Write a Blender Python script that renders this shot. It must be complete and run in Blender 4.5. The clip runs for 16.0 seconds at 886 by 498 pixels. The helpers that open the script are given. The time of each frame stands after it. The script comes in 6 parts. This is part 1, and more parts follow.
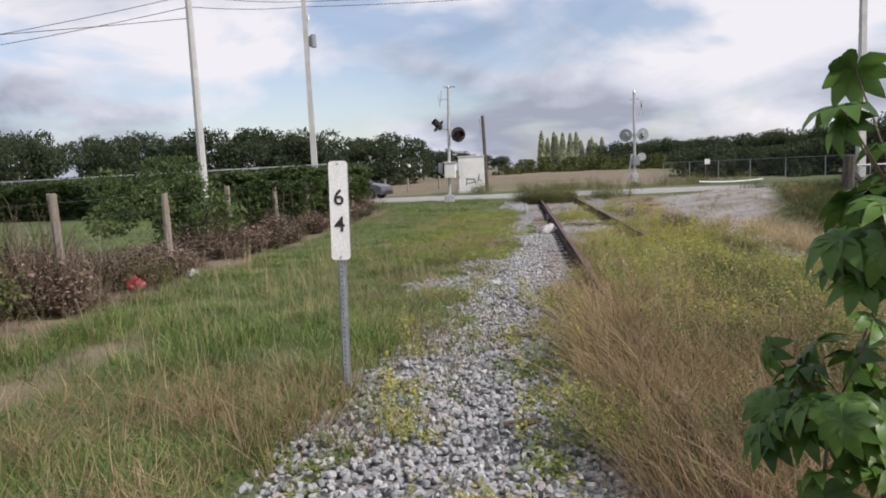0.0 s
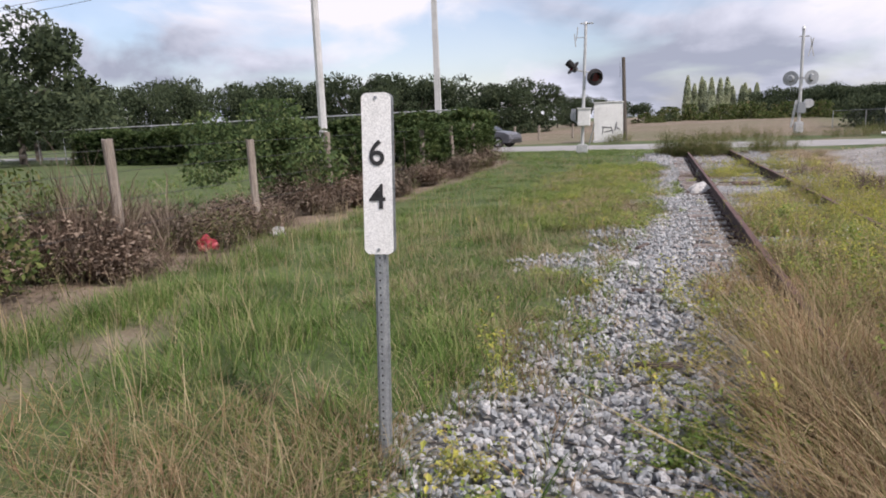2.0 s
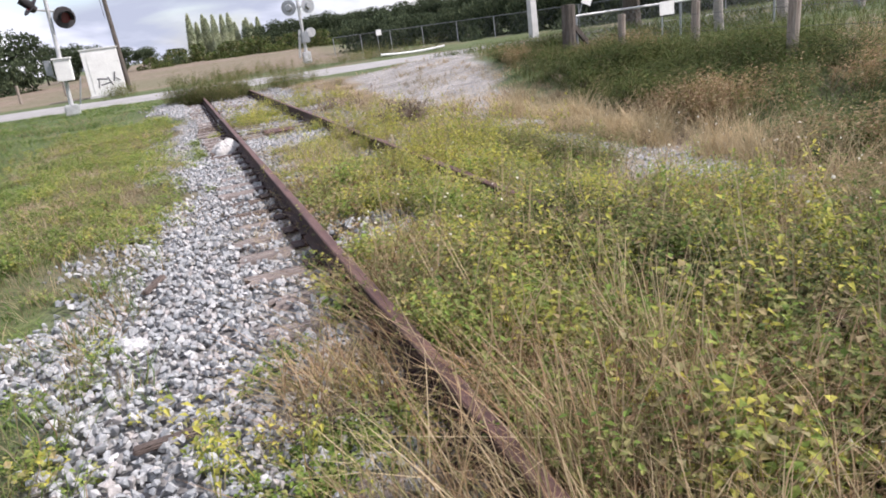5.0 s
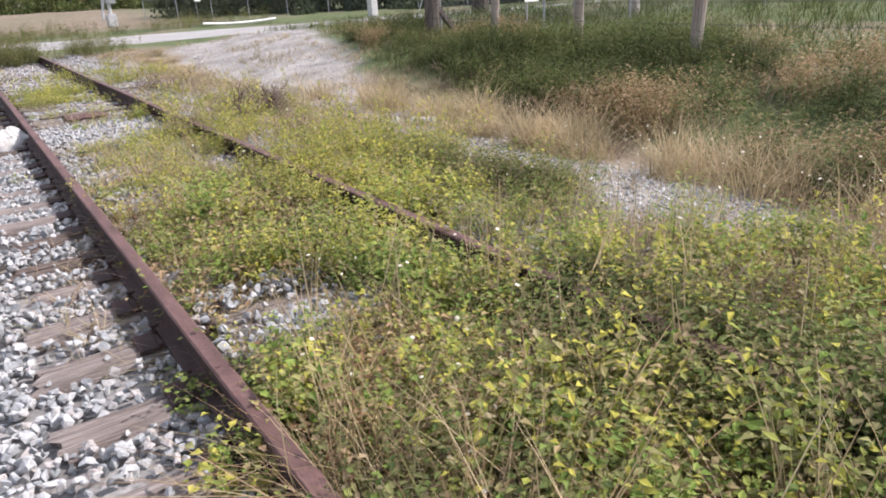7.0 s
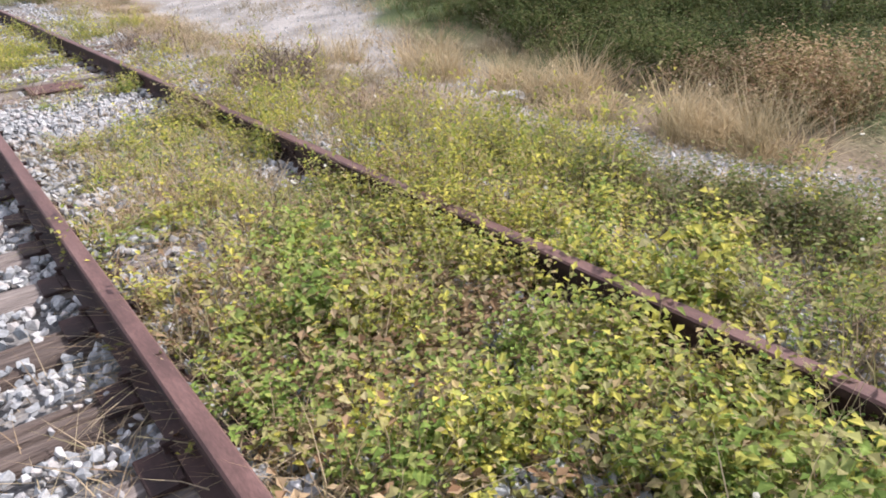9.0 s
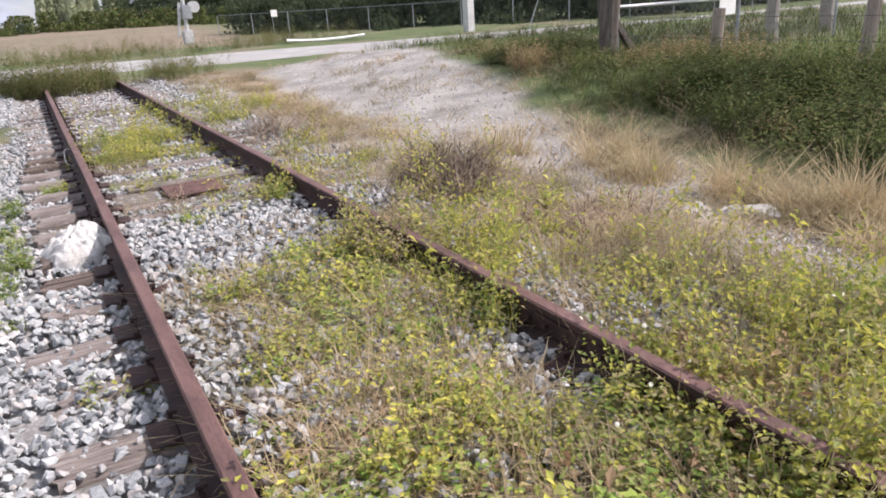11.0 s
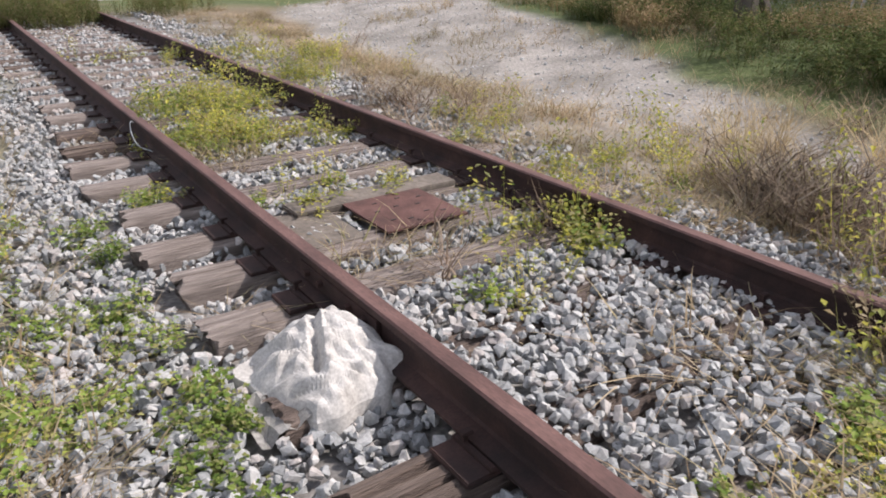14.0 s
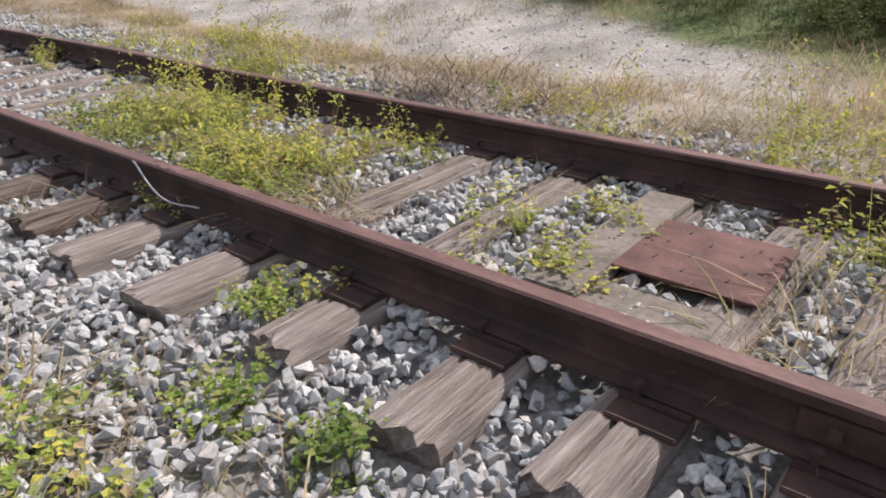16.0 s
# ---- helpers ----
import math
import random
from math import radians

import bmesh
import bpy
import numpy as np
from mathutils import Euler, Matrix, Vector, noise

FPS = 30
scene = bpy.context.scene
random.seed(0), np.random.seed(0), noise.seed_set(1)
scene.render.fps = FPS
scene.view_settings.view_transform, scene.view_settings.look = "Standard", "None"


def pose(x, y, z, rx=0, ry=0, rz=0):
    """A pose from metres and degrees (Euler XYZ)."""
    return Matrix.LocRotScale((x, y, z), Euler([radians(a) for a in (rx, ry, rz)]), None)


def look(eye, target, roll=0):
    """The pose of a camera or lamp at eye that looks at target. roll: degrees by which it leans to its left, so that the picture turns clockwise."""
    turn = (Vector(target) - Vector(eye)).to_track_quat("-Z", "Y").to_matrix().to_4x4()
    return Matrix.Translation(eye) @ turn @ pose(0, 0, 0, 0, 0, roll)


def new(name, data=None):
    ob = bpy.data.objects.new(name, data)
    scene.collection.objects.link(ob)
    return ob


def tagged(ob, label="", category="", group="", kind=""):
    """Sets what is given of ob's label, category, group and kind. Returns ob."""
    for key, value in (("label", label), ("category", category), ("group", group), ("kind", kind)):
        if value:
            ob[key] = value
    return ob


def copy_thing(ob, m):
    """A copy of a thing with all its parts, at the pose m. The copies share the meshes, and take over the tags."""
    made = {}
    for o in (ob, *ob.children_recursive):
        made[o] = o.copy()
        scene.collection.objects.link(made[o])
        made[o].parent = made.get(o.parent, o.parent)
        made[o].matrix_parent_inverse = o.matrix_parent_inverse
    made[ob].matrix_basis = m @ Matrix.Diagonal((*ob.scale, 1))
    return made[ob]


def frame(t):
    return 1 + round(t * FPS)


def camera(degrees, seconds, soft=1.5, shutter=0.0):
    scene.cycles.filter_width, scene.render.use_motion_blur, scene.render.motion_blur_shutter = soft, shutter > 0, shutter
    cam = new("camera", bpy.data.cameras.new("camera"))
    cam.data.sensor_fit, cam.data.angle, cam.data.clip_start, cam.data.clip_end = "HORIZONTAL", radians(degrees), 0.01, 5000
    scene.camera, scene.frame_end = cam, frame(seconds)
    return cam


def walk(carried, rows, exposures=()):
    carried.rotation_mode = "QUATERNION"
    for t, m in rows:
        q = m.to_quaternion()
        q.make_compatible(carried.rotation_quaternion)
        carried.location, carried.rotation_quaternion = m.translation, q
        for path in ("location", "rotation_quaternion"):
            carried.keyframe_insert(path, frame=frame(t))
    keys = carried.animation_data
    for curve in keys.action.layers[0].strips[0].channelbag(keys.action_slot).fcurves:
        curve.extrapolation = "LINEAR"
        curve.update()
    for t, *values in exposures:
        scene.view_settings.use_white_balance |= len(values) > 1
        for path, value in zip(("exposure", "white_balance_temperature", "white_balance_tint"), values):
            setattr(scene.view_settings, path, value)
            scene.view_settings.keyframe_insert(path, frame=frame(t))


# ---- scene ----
cam = camera(64.8, 16.0, soft=1.85)

PATH = [
    (0, (-0.911, -1.196, 1.609), (-1.134, 0.779, 1.386), -2.8),
    (0.5, (-0.996, -0.57, 1.616), (-1.36, 1.379, 1.356), 0.1),
    (1, (-1.087, -0.024, 1.594), (-1.515, 1.889, 1.199), 0.8),
    (1.5, (-1.076, 0.509, 1.566), (-1.719, 2.38, 1.271), 0.6),
    (2, (-1.016, 0.961, 1.565), (-1.605, 2.84, 1.213), -2.4),
    (2.5, (-0.875, 1.442, 1.574), (-0.91, 3.393, 1.136), -1.6),
    (3, (-0.779, 2.073, 1.522), (-0.576, 4.036, 1.2), -3.8),
    (3.5, (-0.731, 2.773, 1.469), (-0.461, 4.721, 1.102), -4.8),
    (4, (-0.656, 3.388, 1.473), (-0.146, 5.214, 0.837), -4.2),
    (4.5, (-0.662, 3.997, 1.513), (-0.238, 5.837, 0.855), -4.7),
    (5, (-0.737, 4.568, 1.497), (-0.134, 6.372, 0.881), -7.9),
    (5.2, (-0.707, 4.776, 1.51), (-0.071, 6.559, 0.866), -9.9),
    (7.3, (-0.559, 7.054, 1.475), (0.489, 8.603, 0.766), -2.9),
    (7.5, (-0.579, 7.293, 1.406), (0.448, 8.876, 0.743), -4.0),
    (8, (-0.522, 7.898, 1.439), (0.614, 9.349, 0.662), -4.0),
    (8.5, (-0.472, 8.569, 1.426), (0.606, 9.943, 0.451), -0.2),
    (8.7, (-0.426, 8.809, 1.422), (0.635, 10.243, 0.519), -2.5),
    (10.8, (-0.269, 10.748, 1.461), (0.779, 12.299, 0.757), -0.1),
    (11, (-0.272, 10.984, 1.49), (0.645, 12.63, 0.817), -3.7),
    (11.5, (-0.223, 11.576, 1.437), (0.579, 13.309, 0.842), -1.4),
    (12, (-0.245, 12.152, 1.476), (0.555, 13.824, 0.726), -2.3),
    (12.5, (-0.326, 12.777, 1.447), (0.322, 14.519, 0.708), -2.6),
    (13, (-0.569, 13.272, 1.426), (0.15, 15.014, 0.758), -0.5),
    (13.5, (-0.847, 13.782, 1.428), (0.14, 15.394, 0.773), 0.4),
    (14, (-1.085, 14.393, 1.359), (-0.03, 15.891, 0.558), 0.3),
    (14.5, (-1.38, 14.966, 1.274), (-0.225, 16.39, 0.476), -1.2),
    (15, (-1.486, 15.66, 1.212), (-0.211, 16.997, 0.448), 0.4),
    (15.5, (-1.507, 16.289, 1.146), (-0.17, 17.513, 0.3), -0.4),
    (16, (-1.516, 16.763, 1.139), (-0.114, 17.904, 0.284), -1.0),
]
walk(cam, [(t, look(e, g, r)) for t, e, g, r in PATH], [(0, 0.06, 6500, 17), (1.0, 0.06, 6500, 19), (1.8, 0.18, 6450, 20), (3.5, 0.25, 6400, 21), (5.0, 0.68, 6350, 20), (7.5, 0.82, 6350, 20), (8.5, 0.9, 6350, 20), (11.0, 0.75, 6450, 20), (14.0, 0.48, 6650, 18), (16.0, 0.6, 6700, 18)])

# ---- light ----
world = bpy.data.worlds.new("cloudy_sky")
scene.world = world
world.use_nodes = True
SUN_AT = Vector((0.82, -0.38, 0.92)).normalized()


def cloud_sky():
    t = world.node_tree
    n, ln = t.nodes, t.links
    sky = n.new("ShaderNodeTexSky")
    sky.sky_type, sky.sun_disc = "NISHITA", False
    sky.sun_elevation = math.asin(SUN_AT.z)
    sky.sun_rotation = math.atan2(SUN_AT.x, SUN_AT.y)
    blue = n["Background"]
    blue.inputs[1].default_value = 0.13
    ln.new(sky.outputs[0], blue.inputs[0])
    co = n.new("ShaderNodeTexCoord")
    def noise_tex(scale, detail, shift):
        m = n.new("ShaderNodeMapping")
        m.inputs["Location"].default_value, m.inputs["Scale"].default_value = shift, (1, 1, 2.3)
        ln.new(co.outputs["Generated"], m.inputs[0])
        x = n.new("ShaderNodeTexNoise")
        x.inputs["Scale"].default_value, x.inputs["Detail"].default_value = scale, detail
        x.inputs["Roughness"].default_value, x.inputs["Distortion"].default_value = 0.5, 0.35
        ln.new(m.outputs[0], x.inputs[0])
        return x

    def ramp(src, a, b, ca, cb, mid=None):
        r = n.new("ShaderNodeValToRGB")
        r.color_ramp.elements[0].position, r.color_ramp.elements[1].position = a, b
        r.color_ramp.elements[0].color, r.color_ramp.elements[1].color = (*ca, 1), (*cb, 1)
        if mid:
            e = r.color_ramp.elements.new(mid[0])
            e.color = (*mid[1], 1)
        ln.new(src, r.inputs[0])
        return r

    cover = ramp(noise_tex(3.6, 9, (3.1, 0.4, 0.3)).outputs[0], 0.40, 0.52, (0.2, 0.2, 0.2), (1, 1, 1))
    tone = ramp(noise_tex(3.0, 9, (1.7, 5.2, 2.6)).outputs[0], 0.42, 0.6, (0.78, 0.79, 0.81), (0.33, 0.37, 0.44), (0.51, (0.60, 0.64, 0.71)))
    cloud = n.new("ShaderNodeBackground")
    cloud.inputs[1].default_value = 1.06
    ln.new(tone.outputs[0], cloud.inputs[0])
    mix = n.new("ShaderNodeMixShader")
    ln.new(cover.outputs[0], mix.inputs[0])
    ln.new(blue.outputs[0], mix.inputs[1])
    ln.new(cloud.outputs[0], mix.inputs[2])
    ln.new(mix.outputs[0], n["World Output"].inputs[0])


cloud_sky()
sun = new("sun", bpy.data.lights.new("sun", "SUN"))
sun.data.energy, sun.data.angle, sun.data.color = 4.0, radians(1.2), (1.0, 0.95, 0.88)
sun.matrix_world = look(SUN_AT * 50, (0, 0, 0))


# ---- materials ----
def shader(name, rough=0.8, metal=0.0):
    m = bpy.data.materials.new(name)
    m.use_nodes = True
    b = m.node_tree.nodes["Principled BSDF"]
    b.inputs["Roughness"].default_value, b.inputs["Metallic"].default_value = rough, metal
    return m, m.node_tree.nodes, m.node_tree.links, b


def ramp_of(n, colours, where=None, steps="LINEAR"):
    r = n.new("ShaderNodeValToRGB")
    r.color_ramp.interpolation = steps
    k = len(colours)
    while len(r.color_ramp.elements) < k:
        r.color_ramp.elements.new(0.5)
    for i, c in enumerate(colours):
        r.color_ramp.elements[i].position = where[i] if where else i / max(k - 1, 1)
        r.color_ramp.elements[i].color = (*c, 1)
    return r


def noise_of(n, ln, scale, detail=4, stretch=None, rough=0.6):
    c = n.new("ShaderNodeTexCoord")
    x = n.new("ShaderNodeTexNoise")
    x.inputs["Scale"].default_value, x.inputs["Detail"].default_value, x.inputs["Roughness"].default_value = scale, detail, rough
    if stretch:
        m = n.new("ShaderNodeMapping")
        m.inputs["Scale"].default_value = stretch
        ln.new(c.outputs["Object"], m.inputs[0])
        ln.new(m.outputs[0], x.inputs[0])
    else:
        ln.new(c.outputs["Object"], x.inputs[0])
    return x


def blend(n, ln, fac, a, b, how="MIX"):
    m = n.new("ShaderNodeMix")
    m.data_type, m.blend_type = "RGBA", how
    for sock, v in ((m.inputs[0], fac), (m.inputs[6], a), (m.inputs[7], b)):
        if hasattr(v, "is_linked"):
            ln.new(v, sock)
        else:
            sock.default_value = v if not isinstance(v, tuple) else (*v, 1)
    return m.outputs[2]


def bumped(n, ln, b, height, strength, dist=0.01):
    u = n.new("ShaderNodeBump")
    u.inputs["Strength"].default_value, u.inputs["Distance"].default_value = strength, dist
    ln.new(height, u.inputs["Height"])
    ln.new(u.outputs[0], b.inputs["Normal"])


def surface(name, colours, scale=8, rough=0.8, metal=0.0, fine=60, bump=0.3, dist=0.004, stretch=None, spots=None, detail=5):
    """Two noises: broad colour and fine grain, with relief."""
    m, n, ln, b = shader(name, rough, metal)
    broad = noise_of(n, ln, scale, detail, stretch)
    r = ramp_of(n, colours, [0.3 + 0.4 * i / max(len(colours) - 1, 1) for i in range(len(colours))])
    ln.new(broad.outputs[0], r.inputs[0])
    grain = noise_of(n, ln, fine, 4, stretch)
    g = ramp_of(n, ((0.7, 0.7, 0.7), (1.15, 1.15, 1.15)), (0.3, 0.7))
    ln.new(grain.outputs[0], g.inputs[0])
    col = blend(n, ln, 1.0, r.outputs[0], g.outputs[0], "MULTIPLY")
    if spots:
        s = noise_of(n, ln, spots[1], 6)
        k = ramp_of(n, ((0, 0, 0), (1, 1, 1)), (spots[2], spots[2] + 0.08))
        ln.new(s.outputs[0], k.inputs[0])
        col = blend(n, ln, k.outputs[0], col, spots[0])
    ln.new(col, b.inputs["Base Color"])
    bumped(n, ln, b, grain.outputs[0], bump, dist)
    return m


def leaf_mat(name, colours, rough=0.55, thin=0.35, patch=0.6, gloss=0.35):
    """Foliage: each leaf its own tone, broad drifts of dryness, some light let through."""
    m, n, ln, b = shader(name, rough)
    b.inputs["Specular IOR Level"].default_value = gloss
    g = n.new("ShaderNodeNewGeometry")
    r = ramp_of(n, colours)
    ln.new(g.outputs["Random Per Island"], r.inputs[0])
    d = noise_of(n, ln, patch, 4)
    k = ramp_of(n, ((0.62, 0.66, 0.6), (1.28, 1.2, 1.1)), (0.32, 0.68))
    ln.new(d.outputs[0], k.inputs[0])
    col = blend(n, ln, 1.0, r.outputs[0], k.outputs[0], "MULTIPLY")
    ln.new(col, b.inputs["Base Color"])
    t = n.new("ShaderNodeBsdfTranslucent")
    ln.new(col, t.inputs[0])
    mix = n.new("ShaderNodeMixShader")
    mix.inputs[0].default_value = thin
    ln.new(b.outputs[0], mix.inputs[1])
    ln.new(t.outputs[0], mix.inputs[2])
    ln.new(mix.outputs[0], n["Material Output"].inputs[0])
    return m


def stone_mat(name, island, pale=1.0):
    m, n, ln, b = shader(name, 0.85)
    if island:
        g = n.new("ShaderNodeNewGeometry").outputs["Random Per Island"]
    else:
        g = n.new("ShaderNodeObjectInfo").outputs["Random"]
    r = ramp_of(n, ((0.20, 0.212, 0.217), (0.265, 0.28, 0.286), (0.32, 0.333, 0.336), (0.385, 0.393, 0.387), (0.38, 0.35, 0.33), (0.245, 0.262, 0.268), (0.48, 0.48, 0.47), (0.30, 0.317, 0.317)))
    ln.new(g, r.inputs[0])
    s = noise_of(n, ln, 70, 5)
    k = ramp_of(n, ([0.7 * pale] * 3, [1.2 * pale] * 3), (0.32, 0.68))
    ln.new(s.outputs[0], k.inputs[0])
    ln.new(blend(n, ln, 1.0, r.outputs[0], k.outputs[0], "MULTIPLY"), b.inputs["Base Color"])
    bumped(n, ln, b, s.outputs[0], 0.4, 0.004)
    return m


def ground_mat():
    """Soil sheet: green thatch, brown litter, ballast grit and pale sandy gravel by the sheet's zones."""
    m, n, ln, b = shader("ground_cover", 0.95)

    def zone(name):
        a = n.new("ShaderNodeAttribute")
        a.attribute_name = name
        return a.outputs["Fac"]

    def two(scale, a, c, fine):
        x = noise_of(n, ln, scale, 6)
        r = ramp_of(n, (a, c), (0.35, 0.65))
        ln.new(x.outputs[0], r.inputs[0])
        y = noise_of(n, ln, fine, 3)
        k = ramp_of(n, ((0.6, 0.6, 0.6), (1.3, 1.3, 1.3)), (0.3, 0.7))
        ln.new(y.outputs[0], k.inputs[0])
        return blend(n, ln, 1.0, r.outputs[0], k.outputs[0], "MULTIPLY"), y

    grass, _ = two(0.8, (0.05, 0.078, 0.018), (0.09, 0.118, 0.034), 28)
    litter, _ = two(1.4, (0.13, 0.095, 0.062), (0.25, 0.195, 0.14), 35)
    # grit darker than the loose stones: shade in their gaps is painted in
    grit, _ = two(3.0, (0.14, 0.135, 0.13), (0.27, 0.265, 0.255), 45)
    sand, _ = two(1.2, (0.185, 0.175, 0.158), (0.34, 0.322, 0.295), 30)
    v = n.new("ShaderNodeTexVoronoi")
    c = n.new("ShaderNodeTexCoord")
    v.inputs["Scale"].default_value = 22
    ln.new(c.outputs["Object"], v.inputs[0])
    col = blend(n, ln, zone("dry"), grass, litter)
    col = blend(n, ln, zone("sand"), col, sand)
    col = blend(n, ln, zone("grit"), col, grit)
    ln.new(col, b.inputs["Base Color"])
    bumped(n, ln, b, v.outputs["Distance"], 0.5, 0.02)
    return m


M = {}
M["ground"] = ground_mat()
M["stone"], M["stone_piece"] = stone_mat("ballast_stones", True), stone_mat("ballast_stone", False)
M["pale_gravel"] = stone_mat("pale_lane_gravel", True, 1.2)
# rail rust set extra dark, so the web carries its shade in the colour
M["rail"] = surface("rusty_rail", ((0.020, 0.012, 0.011), (0.042, 0.021, 0.018), (0.075, 0.038, 0.031)), 5, 0.8, 0.15, 90, 0.5, 0.003)
# worn head rust, lifted further to paint in the sun on top
M["rail_top"] = surface("sunlit_worn_rail_head", ((0.075, 0.040, 0.035), (0.125, 0.066, 0.057), (0.17, 0.095, 0.083)), 6, 0.7, 0.15, 70, 0.35, 0.002, (2, 0.5, 2))
M["rust"] = surface("rusty_plate", ((0.055, 0.026, 0.022), (0.105, 0.048, 0.04), (0.15, 0.075, 0.064)), 7, 0.8, 0.15, 110, 0.4, 0.002)
M["tie"] = surface("weathered_tie", ((0.10, 0.082, 0.072), (0.22, 0.185, 0.165), (0.36, 0.32, 0.295)), 3, 0.9, 0, 16, 1.0, 0.012, (0.6, 10, 10))
M["tie_dark"] = surface("creosote_tie", ((0.06, 0.045, 0.038), (0.12, 0.09, 0.075), (0.20, 0.155, 0.13)), 3, 0.9, 0, 14, 1.0, 0.02, (0.7, 9, 9))
M["post"] = surface("grey_post_wood", ((0.16, 0.13, 0.10), (0.27, 0.23, 0.19), (0.36, 0.32, 0.27)), 4, 0.9, 0, 18, 0.8, 0.01, (7, 7, 0.6))
M["dark_post"] = surface("dark_post_wood", ((0.05, 0.042, 0.035), (0.10, 0.085, 0.07), (0.16, 0.14, 0.12)), 4, 0.9, 0, 18, 0.8, 0.01, (7, 7, 0.6))
M["white"] = surface("white_sign_paint", ((0.78, 0.78, 0.75), (0.86, 0.86, 0.84)), 6, 0.45, 0, 140, 0.05, 0.001, None, ((0.42, 0.36, 0.28), 9, 0.72))
M["black"] = surface("black_sign_paint", ((0.015, 0.015, 0.015), (0.03, 0.03, 0.03)), 20, 0.5, 0, 80, 0.1)
M["zinc"] = surface("galvanised_steel", ((0.28, 0.30, 0.31), (0.42, 0.44, 0.45)), 14, 0.5, 0.6, 90, 0.15, 0.001)
M["silver"] = surface("silver_mast_paint", ((0.42, 0.43, 0.43), (0.62, 0.63, 0.62)), 5, 0.5, 0.3, 60, 0.1, 0.002)
M["matt_black"] = surface("lamp_black", ((0.018, 0.017, 0.018), (0.045, 0.04, 0.04)), 6, 0.7, 0, 60, 0.2)
M["lens"] = surface("dull_red_lens", ((0.10, 0.012, 0.014), (0.16, 0.02, 0.022)), 10, 0.25, 0, 60, 0.1)
M["hut"] = surface("chalky_white_metal", ((0.72, 0.72, 0.69), (0.84, 0.84, 0.81)), 1.6, 0.7, 0, 30, 0.1, 0.003, None, ((0.33, 0.30, 0.27), 2.6, 0.66))
M["scrawl"] = surface("dark_spray_paint", ((0.05, 0.05, 0.055), (0.12, 0.12, 0.13)), 12, 0.6, 0, 50, 0.05)
M["concrete"] = surface("concrete_pole", ((0.44, 0.44, 0.43), (0.57, 0.57, 0.56)), 2, 0.85, 0, 40, 0.25, 0.004)
M["road"] = surface("pale_worn_road", ((0.25, 0.245, 0.235), (0.35, 0.345, 0.33)), 0.7, 0.9, 0, 45, 0.4, 0.006)
M["mud_plate"] = surface("muddy_board", ((0.10, 0.085, 0.07), (0.19, 0.165, 0.14)), 5, 0.9, 0, 40, 0.4, 0.004)
M["sack"] = surface("dirty_white_sack", ((0.38, 0.365, 0.34), (0.49, 0.48, 0.46), (0.56, 0.555, 0.535)), 7, 0.85, 0, 90, 0.25, 0.002, None, ((0.38, 0.35, 0.32), 9, 0.66))
M["car"] = surface("grey_car_paint", ((0.11, 0.11, 0.12), (0.15, 0.15, 0.165)), 3, 0.3, 0.5, 200, 0.02, 0.001)
M["glass"] = surface("dark_car_glass", ((0.012, 0.014, 0.016), (0.02, 0.022, 0.025)), 3, 0.08, 0, 40, 0.0)
M["tyre"] = surface("black_tyre", ((0.015, 0.015, 0.015), (0.03, 0.03, 0.03)), 9, 0.85, 0, 60, 0.3)
M["chrome"] = surface("bright_metal", ((0.55, 0.55, 0.56), (0.7, 0.7, 0.7)), 9, 0.25, 0.9, 60, 0.02)
M["red"] = surface("faded_red_plastic", ((0.30, 0.02, 0.04), (0.44, 0.045, 0.07)), 12, 0.5, 0, 50, 0.1)
M["bark"] = surface("rough_bark", ((0.05, 0.042, 0.034), (0.13, 0.11, 0.09)), 5, 0.95, 0, 22, 0.9, 0.02, (4, 4, 0.8))
M["pale_bark"] = surface("pale_palm_bark", ((0.24, 0.22, 0.20), (0.40, 0.37, 0.33)), 3, 0.9, 0, 20, 0.6, 0.01, (1, 1, 5))
M["wire"] = surface("dull_wire", ((0.05, 0.05, 0.05), (0.12, 0.12, 0.12)), 20, 0.5, 0.6, 60, 0.1)
M["mesh_wire"] = surface("fence_wire", ((0.12, 0.13, 0.135), (0.20, 0.215, 0.22)), 20, 0.5, 0.5, 60, 0.1)
# near-black colour that stands for the shade deep between hedge leaves
M["hedge_core"] = surface("hedge_shade", ((0.012, 0.018, 0.008), (0.03, 0.04, 0.016)), 4, 0.95, 0, 20, 0.5, 0.02)
M["lawn"] = leaf_mat("green_grass", ((0.07, 0.13, 0.034), (0.105, 0.19, 0.046), (0.14, 0.24, 0.06), (0.175, 0.255, 0.08), (0.23, 0.26, 0.105), (0.36, 0.34, 0.20)), 0.65, 0.4, 1.2, 0.2)
M["straw"] = leaf_mat("dry_straw", ((0.23, 0.17, 0.115), (0.31, 0.24, 0.165), (0.39, 0.32, 0.225), (0.48, 0.41, 0.30), (0.23, 0.23, 0.11)), 0.8, 0.35, 0.6, 0.15)
M["red_straw"] = leaf_mat("red_brown_straw", ((0.19, 0.115, 0.07), (0.28, 0.19, 0.12), (0.37, 0.275, 0.18), (0.47, 0.38, 0.26), (0.17, 0.18, 0.07), (0.25, 0.22, 0.10)), 0.8, 0.35, 0.9, 0.15)
M["pale_straw"] = leaf_mat("pale_straw", ((0.33, 0.26, 0.155), (0.46, 0.38, 0.25), (0.56, 0.48, 0.335)), 0.8, 0.35, 1.6, 0.15)
M["yellow_weed"] = leaf_mat("yellow_green_leaves", ((0.17, 0.24, 0.055), (0.33, 0.38, 0.09), (0.53, 0.51, 0.11), (0.60, 0.57, 0.14), (0.30, 0.35, 0.10), (0.44, 0.34, 0.20), (0.25, 0.30, 0.10), (0.48, 0.42, 0.27)), 0.7, 0.45, 1.3, 0.2)
